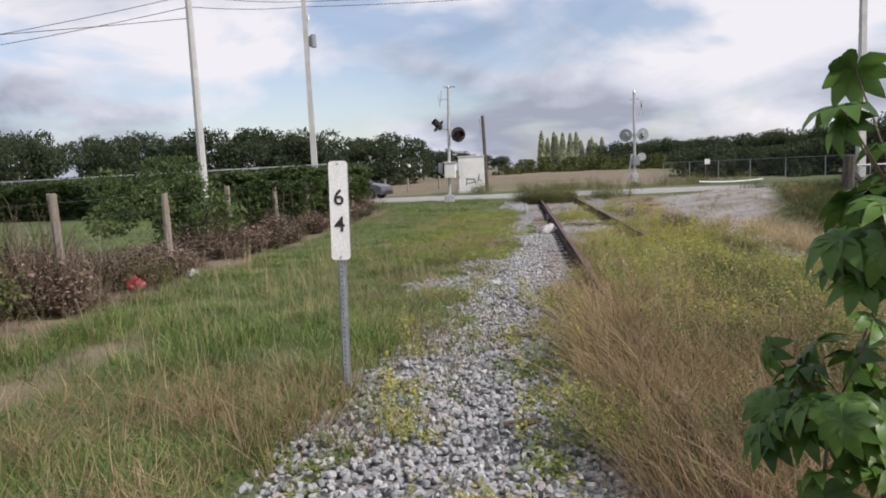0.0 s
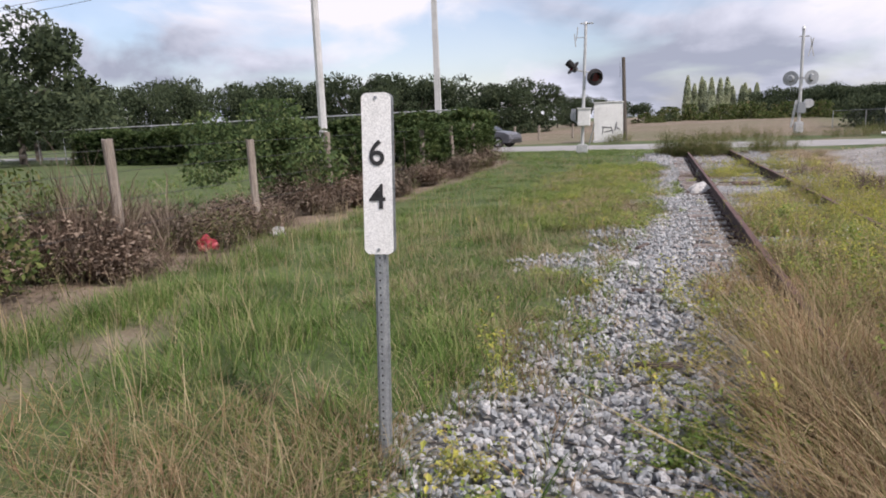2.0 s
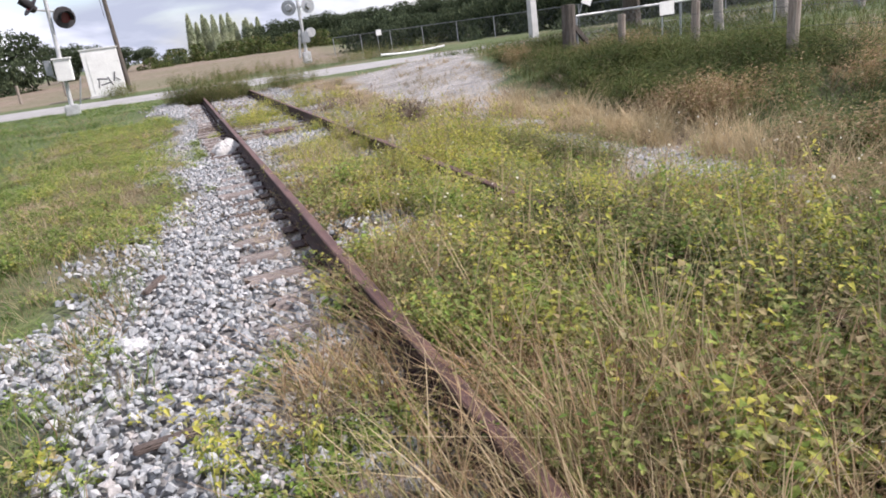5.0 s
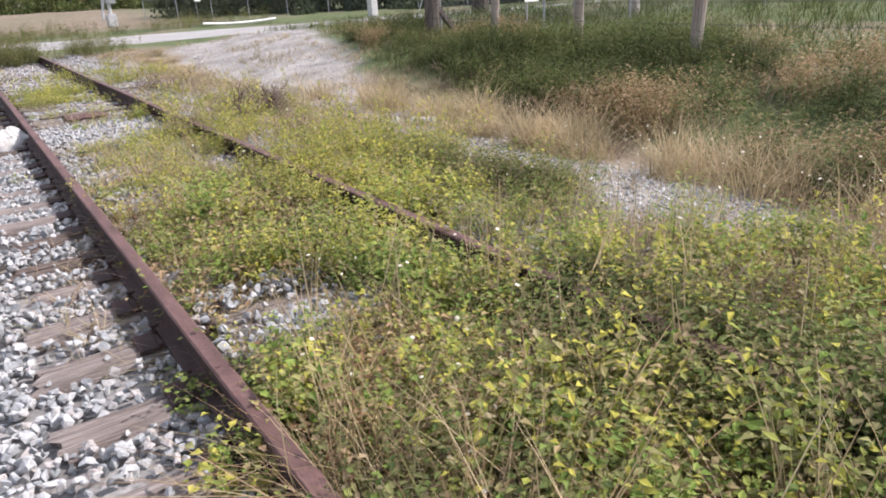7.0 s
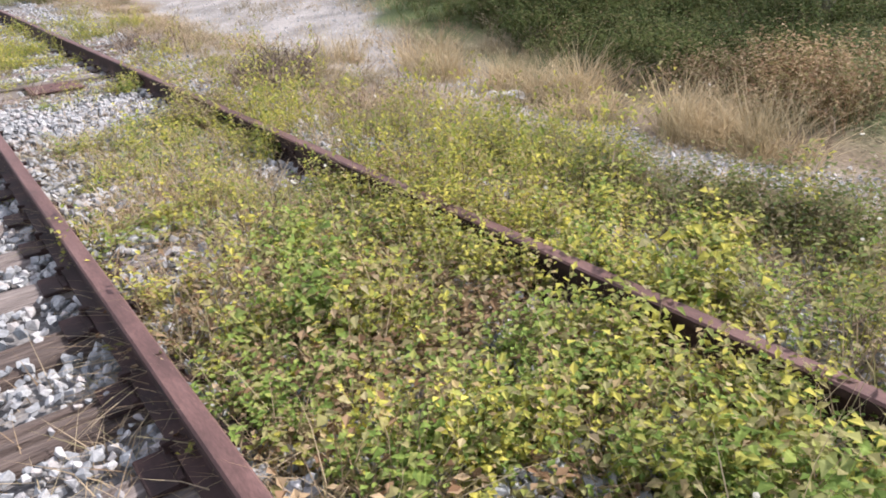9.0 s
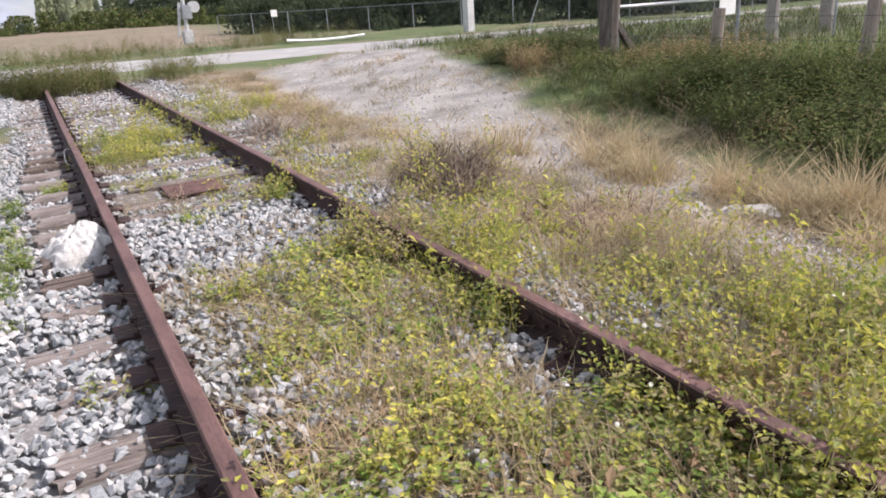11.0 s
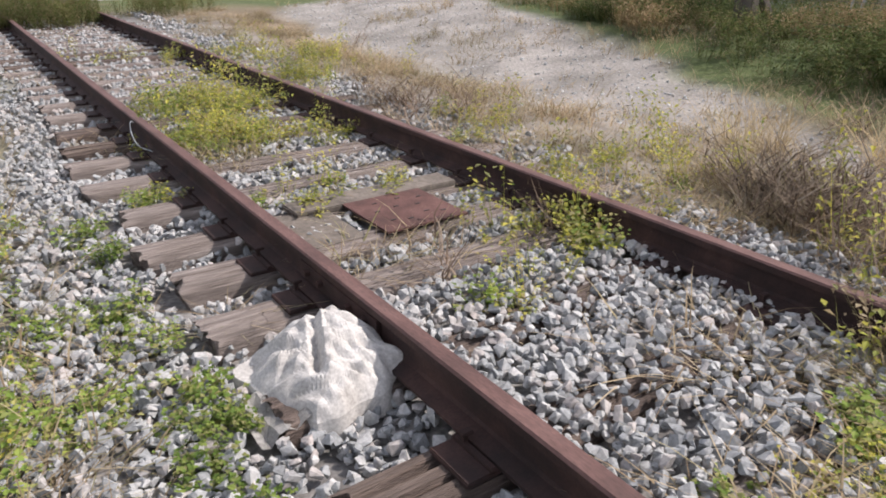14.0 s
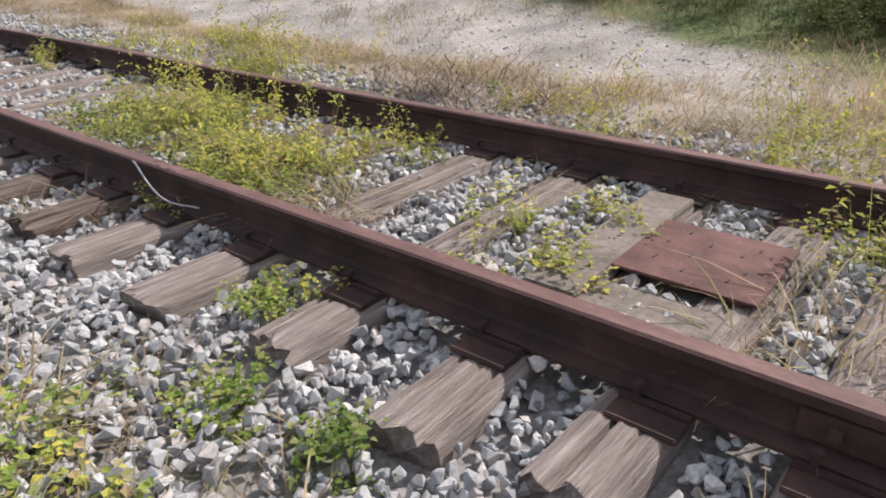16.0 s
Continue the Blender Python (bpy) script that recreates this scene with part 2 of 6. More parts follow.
M["green_weed"] = leaf_mat("fresh_green_leaves", ((0.12, 0.19, 0.05), (0.18, 0.28, 0.065), (0.25, 0.36, 0.09), (0.34, 0.42, 0.11), (0.39, 0.36, 0.18), (0.21, 0.29, 0.09)), 0.7, 0.45, 1.1, 0.2)
M["shrub"] = leaf_mat("dull_green_leaves", ((0.075, 0.11, 0.04), (0.11, 0.15, 0.05), (0.15, 0.19, 0.065), (0.23, 0.175, 0.115), (0.19, 0.22, 0.085), (0.30, 0.24, 0.165)), 0.75, 0.4, 0.9, 0.15)
M["verge"] = leaf_mat("verge_weed_leaves", ((0.042, 0.068, 0.026), (0.066, 0.10, 0.034), (0.095, 0.13, 0.042), (0.13, 0.155, 0.055), (0.18, 0.145, 0.09)), 0.8, 0.3, 0.7, 0.12)
M["dead"] = leaf_mat("dead_brown_stems", ((0.085, 0.062, 0.05), (0.15, 0.112, 0.09), (0.22, 0.172, 0.14), (0.35, 0.295, 0.25)), 0.85, 0.25, 0.6, 0.15)
M["crown"] = leaf_mat("tree_leaves", ((0.044, 0.062, 0.040), (0.060, 0.082, 0.050), (0.076, 0.102, 0.060), (0.092, 0.116, 0.066)), 0.8, 0.3, 0.3, 0.1)
# paler than real foliage: distance haze is mixed into this leaf colour
M["crown_light"] = leaf_mat("hazed_feathery_leaves", ((0.36, 0.41, 0.28), (0.46, 0.51, 0.37), (0.54, 0.58, 0.45)), 0.7, 0.3, 0.25, 0.15)
M["hedge"] = leaf_mat("hedge_leaves", ((0.045, 0.075, 0.032), (0.07, 0.115, 0.045), (0.10, 0.15, 0.055), (0.14, 0.17, 0.07)), 0.7, 0.35, 0.6, 0.2)
M["castor"] = leaf_mat("broad_palmate_leaf", ((0.05, 0.11, 0.024), (0.08, 0.165, 0.034), (0.11, 0.21, 0.042)), 0.4, 0.3, 3)
M["petal"] = leaf_mat("white_petals", ((0.75, 0.74, 0.70), (0.82, 0.80, 0.72)), 0.6, 0.3)


# ---- makers ----
def thing(name, at=(0, 0, 0), rz=0, label="", category="", group="", kind=""):
    e = new(name)
    e.empty_display_size = 0.1
    e.matrix_world = pose(*at, 0, 0, rz)
    return tagged(e, label, category, group, kind)


def part(name, bm, material, parent=None, label="", smooth=False):
    me = bpy.data.meshes.new(name)
    bm.to_mesh(me)
    bm.free()
    me.materials.append(material)
    if smooth:
        me.shade_smooth()
    ob = new(name, me)
    if parent:
        ob.parent = parent
    return tagged(ob, label)


def box(bm, c, s, m=None, bevel=0.0):
    r = bmesh.ops.create_cube(bm, size=1)
    vs = r["verts"]
    mat = Matrix.Translation(c) @ Matrix.Diagonal((*s, 1))
    bmesh.ops.transform(bm, matrix=(m @ mat) if m else mat, verts=vs)
    if bevel:
        es = list({e for v in vs for e in v.link_edges})
        bmesh.ops.bevel(bm, geom=es, offset=bevel, segments=2, affect="EDGES")
    return bm


def rod(bm, a, b, r0, r1=None, seg=8, caps=True):
    a, b = Vector(a), Vector(b)
    d = b - a
    m = Matrix.Translation((a + b) / 2) @ d.to_track_quat("Z", "Y").to_matrix().to_4x4()
    bmesh.ops.create_cone(bm, cap_ends=caps, segments=seg, radius1=r0, radius2=r0 if r1 is None else r1, depth=d.length, matrix=m)
    return bm


def boxed(c, s, bevel=0.0, m=None):
    return box(bmesh.new(), c, s, m, bevel)


def rodded(a, b, r0, r1=None, seg=8):
    return rod(bmesh.new(), a, b, r0, r1, seg)


def profile(points, y0, y1, bm=None, steps=1, wob=0.0):
    """An outline in x and z carried along y."""
    bm = bm or bmesh.new()
    rings = []
    for i in range(steps + 1):
        y = y0 + (y1 - y0) * i / steps
        dx, dz = (wob * (noise.noise((y * 0.3, 0.2, 0.7))), wob * noise.noise((y * 0.27, 4.2, 1.1))) if wob else (0, 0)
        rings.append([bm.verts.new((x + dx, y, z + dz)) for x, z in points])
    k = len(points)
    for a, b in zip(rings, rings[1:]):
        for j in range(k):
            bm.faces.new((a[j], a[(j + 1) % k], b[(j + 1) % k], b[j]))
    bm.faces.new(rings[0])
    bm.faces.new(list(reversed(rings[-1])))
    bmesh.ops.recalc_face_normals(bm, faces=bm.faces)
    return bm


rng = np.random.default_rng(7)
TABLE = np.random.default_rng(3).random((64, 64))


def vnoise(x, y, scale=1.0, shift=0):
    x, y = np.asarray(x, float) / scale + 17.3 * shift + 900, np.asarray(y, float) / scale + 9.1 * shift + 900
    i, j = np.floor(x).astype(int), np.floor(y).astype(int)
    u, v = x - i, y - j
    u, v = u * u * (3 - 2 * u), v * v * (3 - 2 * v)
    t = lambda a, b: TABLE[a % 64, b % 64]
    return (t(i, j) * (1 - u) + t(i + 1, j) * u) * (1 - v) + (t(i, j + 1) * (1 - u) + t(i + 1, j + 1) * u) * v


def smooth(a, b, x):
    u = np.clip((np.asarray(x, float) - a) / (b - a), 0, 1)
    return u * u * (3 - 2 * u)


# ---- the lie of the land ----
def ballast_left(y):
    return np.interp(y, [0, 2.3, 3.8, 6, 9, 11, 12, 13, 14.5, 16, 19, 22, 24, 27, 30], [-2.0, -2.2, -2.0, -1.85, -1.85, -1.55, -1.1, -0.9, -1.1, -1.25, -1.1, -0.7, -0.7, -1.5, -1.4])


def road_near(x):
    return 34.4 - 0.22 * np.asarray(x, float)


def grit_zone(x, y):
    w = smooth(-0.3, 0.3, x - ballast_left(y) + 0.8 * (vnoise(x, y, 0.6, 1) - 0.5) + 0.6 * (vnoise(x, y, 1.5, 41) - 0.5) * smooth(14, 10, y))
    w = w * smooth(0.5, -0.2, x - np.interp(y, [0, 6, 8, 9, 31], [0.1, 0.1, 1.0, 2.1, 2.3]) + 0.6 * (vnoise(x, y, 0.5, 2) - 0.5))
    return w * smooth(-1.5, 0.5, y) * smooth(31, 29.5, y)


def sand_zone(x, y):
    mid = np.interp(y, [7, 9, 11.5, 15, 19, 24, 29], [3.5, 3.6, 3.65, 3.85, 4.6, 6.0, 7.2])
    half = np.interp(y, [7, 9, 11.5, 15, 19, 24, 29, 31], [0.3, 0.42, 0.45, 0.55, 1.2, 1.9, 2.0, 0.5])
    w = smooth(0.5, -0.3, np.abs(x - mid) - half + 0.9 * (vnoise(x, y, 0.9, 3) - 0.5)) * smooth(7, 9, y) * smooth(31.5, 29.5, y)
    spill = smooth(0.3, -0.3, np.abs(x - 2.6) - 0.9 + 0.8 * (vnoise(x, y, 0.8, 8) - 0.5)) * smooth(15, 18, y) * smooth(30, 27, y) * 0.8
    return np.maximum(w, spill)


def dry_zone(x, y):
    left = smooth(-6.0, -6.8, x + 0.8 * (vnoise(x, y, 1.0, 4) - 0.5)) * smooth(-11.5, -9.5, x) * smooth(31, 27, y)
    trail = smooth(0.45, 0.15, np.abs(x + 5.25) + 0.3 * (vnoise(x, y, 0.7, 5) - 0.5)) * smooth(7.5, 5.5, y)
    right = smooth(-0.9, 0.2, x) * smooth(5.8, 4.8, x) * smooth(33, 29, y) * 0.9
    beyond = smooth(45, 50, y - 0.02 * x) * smooth(-40, -22, x) * smooth(16, 9, x - 0.12 * (y - 50)) * (0.55 + 0.6 * vnoise(x, y, 6.0, 71))
    edge = 0.55 * smooth(-3.0, -1.9, x + 0.6 * (vnoise(x, y, 0.8, 61) - 0.5)) * smooth(-0.3, -0.7, x) * smooth(9, 11.5, y) * smooth(27, 20, y)
    spots = 0.6 * smooth(0.55, 0.75, vnoise(x, y, 1.6, 6)) * smooth(-2.5, -1, x)
    return np.clip(np.maximum.reduce([left, trail * (0.45 + 0.6 * vnoise(x, y, 0.5, 62)), right, beyond, spots, edge]), 0, 1)


def land(x, y):
    x, y = np.asarray(x, float), np.asarray(y, float)
    z = -0.06 + 0.05 * (vnoise(x, y, 1.7, 7) - 0.5)
    z = z - 0.20 * np.exp(-(((x - 4.7) / 1.1) ** 2)) * smooth(31, 24, y) + 0.26 * smooth(6, 8.2, x) * smooth(34, 28, y)
    z = z + 0.10 * smooth(22, 31, y) * smooth(60, 42, y)
    z = z + np.clip(y - 55, 0, 70) * 0.009 * smooth(-30, -5, x) * smooth(40, 15, x)
    z = z - 0.045 * smooth(15.2, 16, y) * smooth(22, 20, y) * smooth(0.1, -0.1, x) * smooth(-1.7, -0.9, x)
    d = np.maximum(np.abs(x - 0.75) - 1.2, 0)
    return np.where((d <= 0) & (y < 31.5), np.minimum(z, -0.05) + 0.012 * smooth(9.5, 8, y), z)


def sheet():
    def line(parts):
        out = []
        for a, b, k in parts:
            out += list(np.linspace(a, b, k, endpoint=False))
        return np.array(out + [parts[-1][1]])

    xs = line([(-1500, -120, 8), (-120, -30, 14), (-30, -9, 24), (-9, 9, 90), (9, 30, 28), (30, 120, 14), (120, 1500, 8)])
    ys = line([(-1500, -40, 6), (-40, -3, 10), (-3, 33, 170), (33, 60, 40), (60, 160, 24), (160, 2500, 10)])
    gx, gy = np.meshgrid(xs, ys)
    gz = land(gx, gy)
    me = bpy.data.meshes.new("ground")
    nx, ny = len(xs), len(ys)
    i, j = np.meshgrid(np.arange(nx - 1), np.arange(ny - 1))
    a = (j * nx + i).ravel()
    quads = np.stack([a, a + 1, a + nx + 1, a + nx], 1)
    me.from_pydata(np.stack([gx.ravel(), gy.ravel(), gz.ravel()], 1), [], quads.tolist())
    for key, f in (("grit", grit_zone), ("sand", sand_zone), ("dry", dry_zone)):
        me.attributes.new(key, "FLOAT", "POINT").data.foreach_set("value", f(gx, gy).ravel().astype(np.float32))
    me.materials.append(M["ground"])
    me.shade_smooth()
    return tagged(new("ground", me), "grassy railside ground with worn dirt and ballast", "ground", kind="structure")


sheet()


def lay_road():
    bm = bmesh.new()
    rows = []
    for x in np.linspace(-160, 160, 129):
        y = float(road_near(x))
        w = 0.15 * (float(vnoise(x, 0, 2.0, 9)) - 0.5)
        rows.append([bm.verts.new((x + 0.22 * k, y + k + (w if k == 0 else 0), float(land(x, y + k)) + h)) for k, h in ((0, 0.0), (0.15, 0.035), (2.7, 0.07), (5.3, 0.035), (5.5, 0.0))])
    for a, b in zip(rows, rows[1:]):
        for k in range(4):
            bm.faces.new((a[k], b[k], b[k + 1], a[k + 1]))
    tagged(part("road", bm, M["road"], smooth=True), "pale worn crossing road with crumbling grass edges", "road", kind="structure")


lay_road()


# ---- the railway ----
GAUGE = 1.505
TIES = [1.9 + 0.53 * i for i in range(15)] + [9.86, 10.36, 10.9, 11.36, 11.97, 12.45, 12.98, 13.5, 14.04, 14.57, 15.1, 15.65, 16.22, 16.83, 17.25, 17.74, 18.29, 18.85, 19.42, 19.9] + [20.44 + 0.54 * i for i in range(17)]


def tie_mesh(seed):
    """A split, worn sleeper: deep checks along the grain, sagging corners, ragged ends."""
    r = random.Random(40 + seed)
    bm = bmesh.new()
    L, W, H, nl, nw = 2.6, 0.225, 0.17, 22, 20
    checks = [(r.uniform(2, nw - 2), r.uniform(0.010, 0.03), r.uniform(-1.6, 0.6), r.uniform(0.8, 2.4)) for _ in range(7)]
    prof = [(-W / 2, -H), (-W / 2 - 0.004, -0.09), (-W / 2, -0.03)] + [(-W / 2 + 0.012 + (W - 0.024) * j / nw, 0.0) for j in range(nw + 1)] + [(W / 2, -0.03), (W / 2 + 0.004, -0.09), (W / 2, -H)]
    rings = []
    for i in range(nl + 1):
        x = -L / 2 + L * i / nl
        end = i in (0, nl)
        ring = []
        for j, (y, z) in enumerate(prof):
            k = j - 3
            if 0 <= k <= nw:
                z -= 0.010 * (abs(k - nw / 2) / (nw / 2)) ** 4
                for c, deep, x0, ln in checks:
                    if x0 < x < x0 + ln:
                        z -= deep * max(0.0, 1 - abs(k - c - 1.2 * noise.noise((x * 2, c, seed))))
                z += 0.004 * noise.noise((x * 1.5, k * 0.9, seed + 3.0)) + 0.007 * noise.noise((x * 2.5, k * 0.25, seed))
            ragged = (0.05 * noise.noise((seed * 3.1, k * 0.35, i)) + 0.02 * r.random()) if end else 0
            ring.append(bm.verts.new((x + ragged, y + 0.012 * noise.noise((x * 1.2, 0.5 if y > 0 else 9.5, seed)), z)))
        rings.append(ring)
    n = len(prof)
    for a, b in zip(rings, rings[1:]):
        for j in range(n):
            bm.faces.new((a[j], b[j], b[(j + 1) % n], a[(j + 1) % n]))
    bm.faces.new(rings[0])
    bm.faces.new(list(reversed(rings[-1])))
    bmesh.ops.recalc_face_normals(bm, faces=bm.faces)
    me = bpy.data.meshes.new("tie")
    bm.to_mesh(me)
    bm.free()
    return me


def plate_mesh():
    bm = bmesh.new()
    box(bm, (0, 0, 0.009), (0.36, 0.19, 0.018), None, 0.004)
    for sx in (-1, 1):
        box(bm, (sx * 0.088, 0, 0.024), (0.022, 0.19, 0.014), None, 0.003)
    me = bpy.data.meshes.new("tie_plate")
    bm.to_mesh(me)
    bm.free()
    me.materials.append(M["rail"])
    return me


def spike_mesh():
    bm = bmesh.new()
    box(bm, (0, 0, 0.0), (0.016, 0.016, 0.07))
    box(bm, (0.006, 0, 0.034), (0.04, 0.03, 0.014), None, 0.004)
    me = bpy.data.meshes.new("spike")
    bm.to_mesh(me)
    bm.free()
    me.materials.append(M["rail"])
    return me


def railway():
    track = thing("railway_track", label="abandoned rusty railway track overgrown with weeds on pale ballast", category="railway track")
    half = [(0.07, 0.0), (0.07, 0.012), (0.016, 0.026), (0.010, 0.04), (0.010, 0.115), (0.034, 0.126), (0.0355, 0.155), (0.028, 0.163)]
    prof = half + [(-x, z) for x, z in reversed(half)]
    for x in (0, GAUGE):
        bm = profile(prof, -3.0, 30.6, steps=70, wob=0.006)
        bmesh.ops.translate(bm, verts=bm.verts, vec=(x, 0, 0.017))
        rail = part("rail", bm, M["rail"], track, "rust-brown steel rail, its worn head painted paler for sunlight")
        rail.data.materials.append(M["rail_top"])
        # upward head faces take the tone with sunlight painted in
        for f in rail.data.polygons:
            f.material_index = int(f.center.z > 0.15 and f.normal.z > 0.3)
    for x, y in ((0, 16.62), (GAUGE, 13.1), (0, 8.3)):
        for s in (-1, 1):
            bm = profile([(s * 0.012, 0.045), (s * 0.03, 0.04), (s * 0.032, 0.115), (s * 0.012, 0.12)], -0.32, 0.32)
            for k in (-0.24, -0.12, 0.12, 0.24):
                rod(bm, (s * 0.03, k, 0.085), (s * 0.055, k, 0.085), 0.016, seg=6)
            bmesh.ops.translate(bm, verts=bm.verts, vec=(x, y, 0.017))
            part("joint_bar", bm, M["rail"], track, "bolted rusty joint bar")
    ties = [tie_mesh(s) for s in range(8)]
    for k, me in enumerate(ties):
        me.materials.append(M["tie_dark"] if k in (2, 5) else M["tie"])
    plates, spikes = plate_mesh(), spike_mesh()
    for i, y in enumerate(TIES):
        t = new("tie", ties[(i * 5 + 3) % 8])
        t.parent = track
        sink = -0.012 if y > 9 else -0.02
        lie = pose(GAUGE / 2 + (0.03 if y > 14 else 0.0) + 0.06 * (rng.random() - 0.5) * 2, y, sink + 0.012 * rng.random() + (0.012 if y > 15.5 else 0), 0, 0.25 * (rng.random() - 0.5), 2.4 * (rng.random() - 0.5) * 2)
        t.matrix_local = lie
        for x in (0, GAUGE):
            p = new("tie_plate", plates)
            p.parent = t
            p.matrix_local = lie.inverted() @ pose(x, y, 0.0)
            for sx, sy in ((-1, 0.05), (1, -0.05)):
                q = new("spike", spikes)
                q.parent = t
                q.matrix_local = lie.inverted() @ pose(x + sx * 0.085, y + sy, 0.022 + 0.012 * rng.random(), 0, 0, 0 if sx < 0 else 180)


railway()


def drop_plate():
    p = thing("steel_plate", (0.8, 17.44, 0.02), label="flat rust-red steel plate lying between the rails", category="steel plate")
    bm = boxed((0, 0, 0.012), (0.5, 0.5, 0.012), 0.002)
    part("plate", bm, M["rust"], p)
    for x, y in ((-0.14, -0.12), (-0.05, -0.15), (0.08, -0.1), (0.16, -0.14), (-0.15, 0.03), (-0.02, 0.05), (0.1, 0.02), (-0.1, 0.15), (0.05, 0.16), (0.17, 0.12)):
        part("slot", boxed((x, y, 0.0195), (0.03, 0.008, 0.003)), M["matt_black"], p)
    b = tagged(part("board", boxed((0.8, 17.78, 0.02), (1.05, 0.2, 0.035), 0.006), M["mud_plate"]), "mud-caked flat board lying on the ballast beside a plate", "board")
    b = tagged(part("board", boxed((0.3, 17.5, 0.0), (0.34, 0.5, 0.03), 0.006), M["mud_plate"]), "small muddy board wedged between rail and steel plate", "board")


drop_plate()


# ---- milepost ----
def glyph(text, size, material, parent, m):
    cu = bpy.data.curves.new("numeral", "FONT")
    cu.body, cu.size, cu.extrude, cu.align_x, cu.align_y = text, size, 0.0008, "CENTER", "CENTER"
    cu.offset = 0.0018
    tmp = bpy.data.objects.new("numeral", cu)
    scene.collection.objects.link(tmp)
    bpy.context.view_layer.update()
    me = bpy.data.meshes.new_from_object(tmp.evaluated_get(bpy.context.evaluated_depsgraph_get()))
    bpy.data.objects.remove(tmp)
    me.materials.clear()
    me.materials.append(material)
    ob = new("numeral", me)
    ob.parent = parent
    ob.matrix_local = m
    return tagged(ob, "black painted number " + text)


def milepost():
    p = thing("milepost", (-2.275, 3.94, -0.07), label="white milepost sign numbered sixty-four on galvanised channel post", category="milepost")
    p.matrix_world = pose(-2.293, 3.94, -0.07, -4.0, 0.7, 4)
    bm = bmesh.new()
    u = [(-0.034, 0.012), (-0.034, 0.009), (-0.02, 0.009), (-0.014, -0.018), (0.014, -0.018), (0.02, 0.009), (0.034, 0.009), (0.034, 0.012), (0.017, 0.012), (0.0115, -0.015), (-0.0115, -0.015), (-0.017, 0.012)]
    rings = [[bm.verts.new((x, y, z)) for x, y in u] for z in (-0.25, 1.1, 1.79)]
    for a, b in zip(rings, rings[1:]):
        for j in range(len(u)):
            bm.faces.new((a[j], a[(j + 1) % len(u)], b[(j + 1) % len(u)], b[j]))
    bm.faces.new(rings[-1])
    bmesh.ops.recalc_face_normals(bm, faces=bm.faces)
    post = part("post", bm, M["zinc"], p)
    for k in range(26):
        part("hole", rodded((0, -0.0185, 0.12 + 0.036 * k), (0, -0.0175, 0.12 + 0.036 * k), 0.0055, seg=6), M["matt_black"], post)
    bm = boxed((0, -0.024, 1.417), (0.143, 0.004, 0.755))
    es = [e for e in bm.edges if abs(e.verts[0].co.y - e.verts[1].co.y) > 0.001]
    bmesh.ops.bevel(bm, geom=es, offset=0.028, segments=5, affect="EDGES", profile=0.5)
    face = part("plate", bm, M["white"], p, "white rounded sign plate")
    bm = boxed((0, 0.018, 1.417), (0.143, 0.004, 0.755))
    es = [e for e in bm.edges if abs(e.verts[0].co.y - e.verts[1].co.y) > 0.001]
    bmesh.ops.bevel(bm, geom=es, offset=0.028, segments=5, affect="EDGES", profile=0.5)
    part("back_plate", bm, M["zinc"], p, "second plate on the post's far side")
    for z in (1.772, 1.062):
        part("bolt", rodded((0, -0.025, z), (0, -0.032, z), 0.008, seg=6), M["zinc"], face)
    glyph("6", 0.165, M["black"], face, pose(0, -0.0295, 1.511, 90, 0, 0))
    glyph("4", 0.165, M["black"], face, pose(0, -0.0295, 1.307, 90, 0, 0))


milepost()


# ---- crossing signals, hut, poles ----
def lamp_head(parent, at, rx, rz, r, dark=True):
    """Round backing disc, deep hood, and lens; it looks along -y before it is turned."""
    h = part("lamp_disc", rodded((0, 0.03, 0), (0, 0.05, 0), r, seg=24), M["matt_black"] if dark else M["zinc"], parent)
    h.matrix_local = pose(*at, rx, 0, rz)
    bm = bmesh.new()
    n = 14
    rings = []
    for y, rr in ((0.03, r * 0.55), (-0.3, r * 0.58)):
        rings.append([bm.verts.new((rr * math.cos(a), y, rr * math.sin(a))) for a in [radians(-25 + 230 * k / n) for k in range(n + 1)]])
    for k in range(n):
        bm.faces.new((rings[0][k], rings[0][k + 1], rings[1][k + 1], rings[1][k]))
    bmesh.ops.solidify(bm, geom=bm.faces[:], thickness=0.008)
    part("hood", bm, M["matt_black"], h)
    part("lens", rodded((0, 0.0, 0), (0, 0.03, 0), r * 0.5, seg=20), M["lens"], h)
    bm = rodded((0, 0.05, 0), (0, 0.22, 0), r * 0.5, r * 0.36, 14)
    part("lamp_housing", bm, M["matt_black"] if dark else M["zinc"], h)
    return h


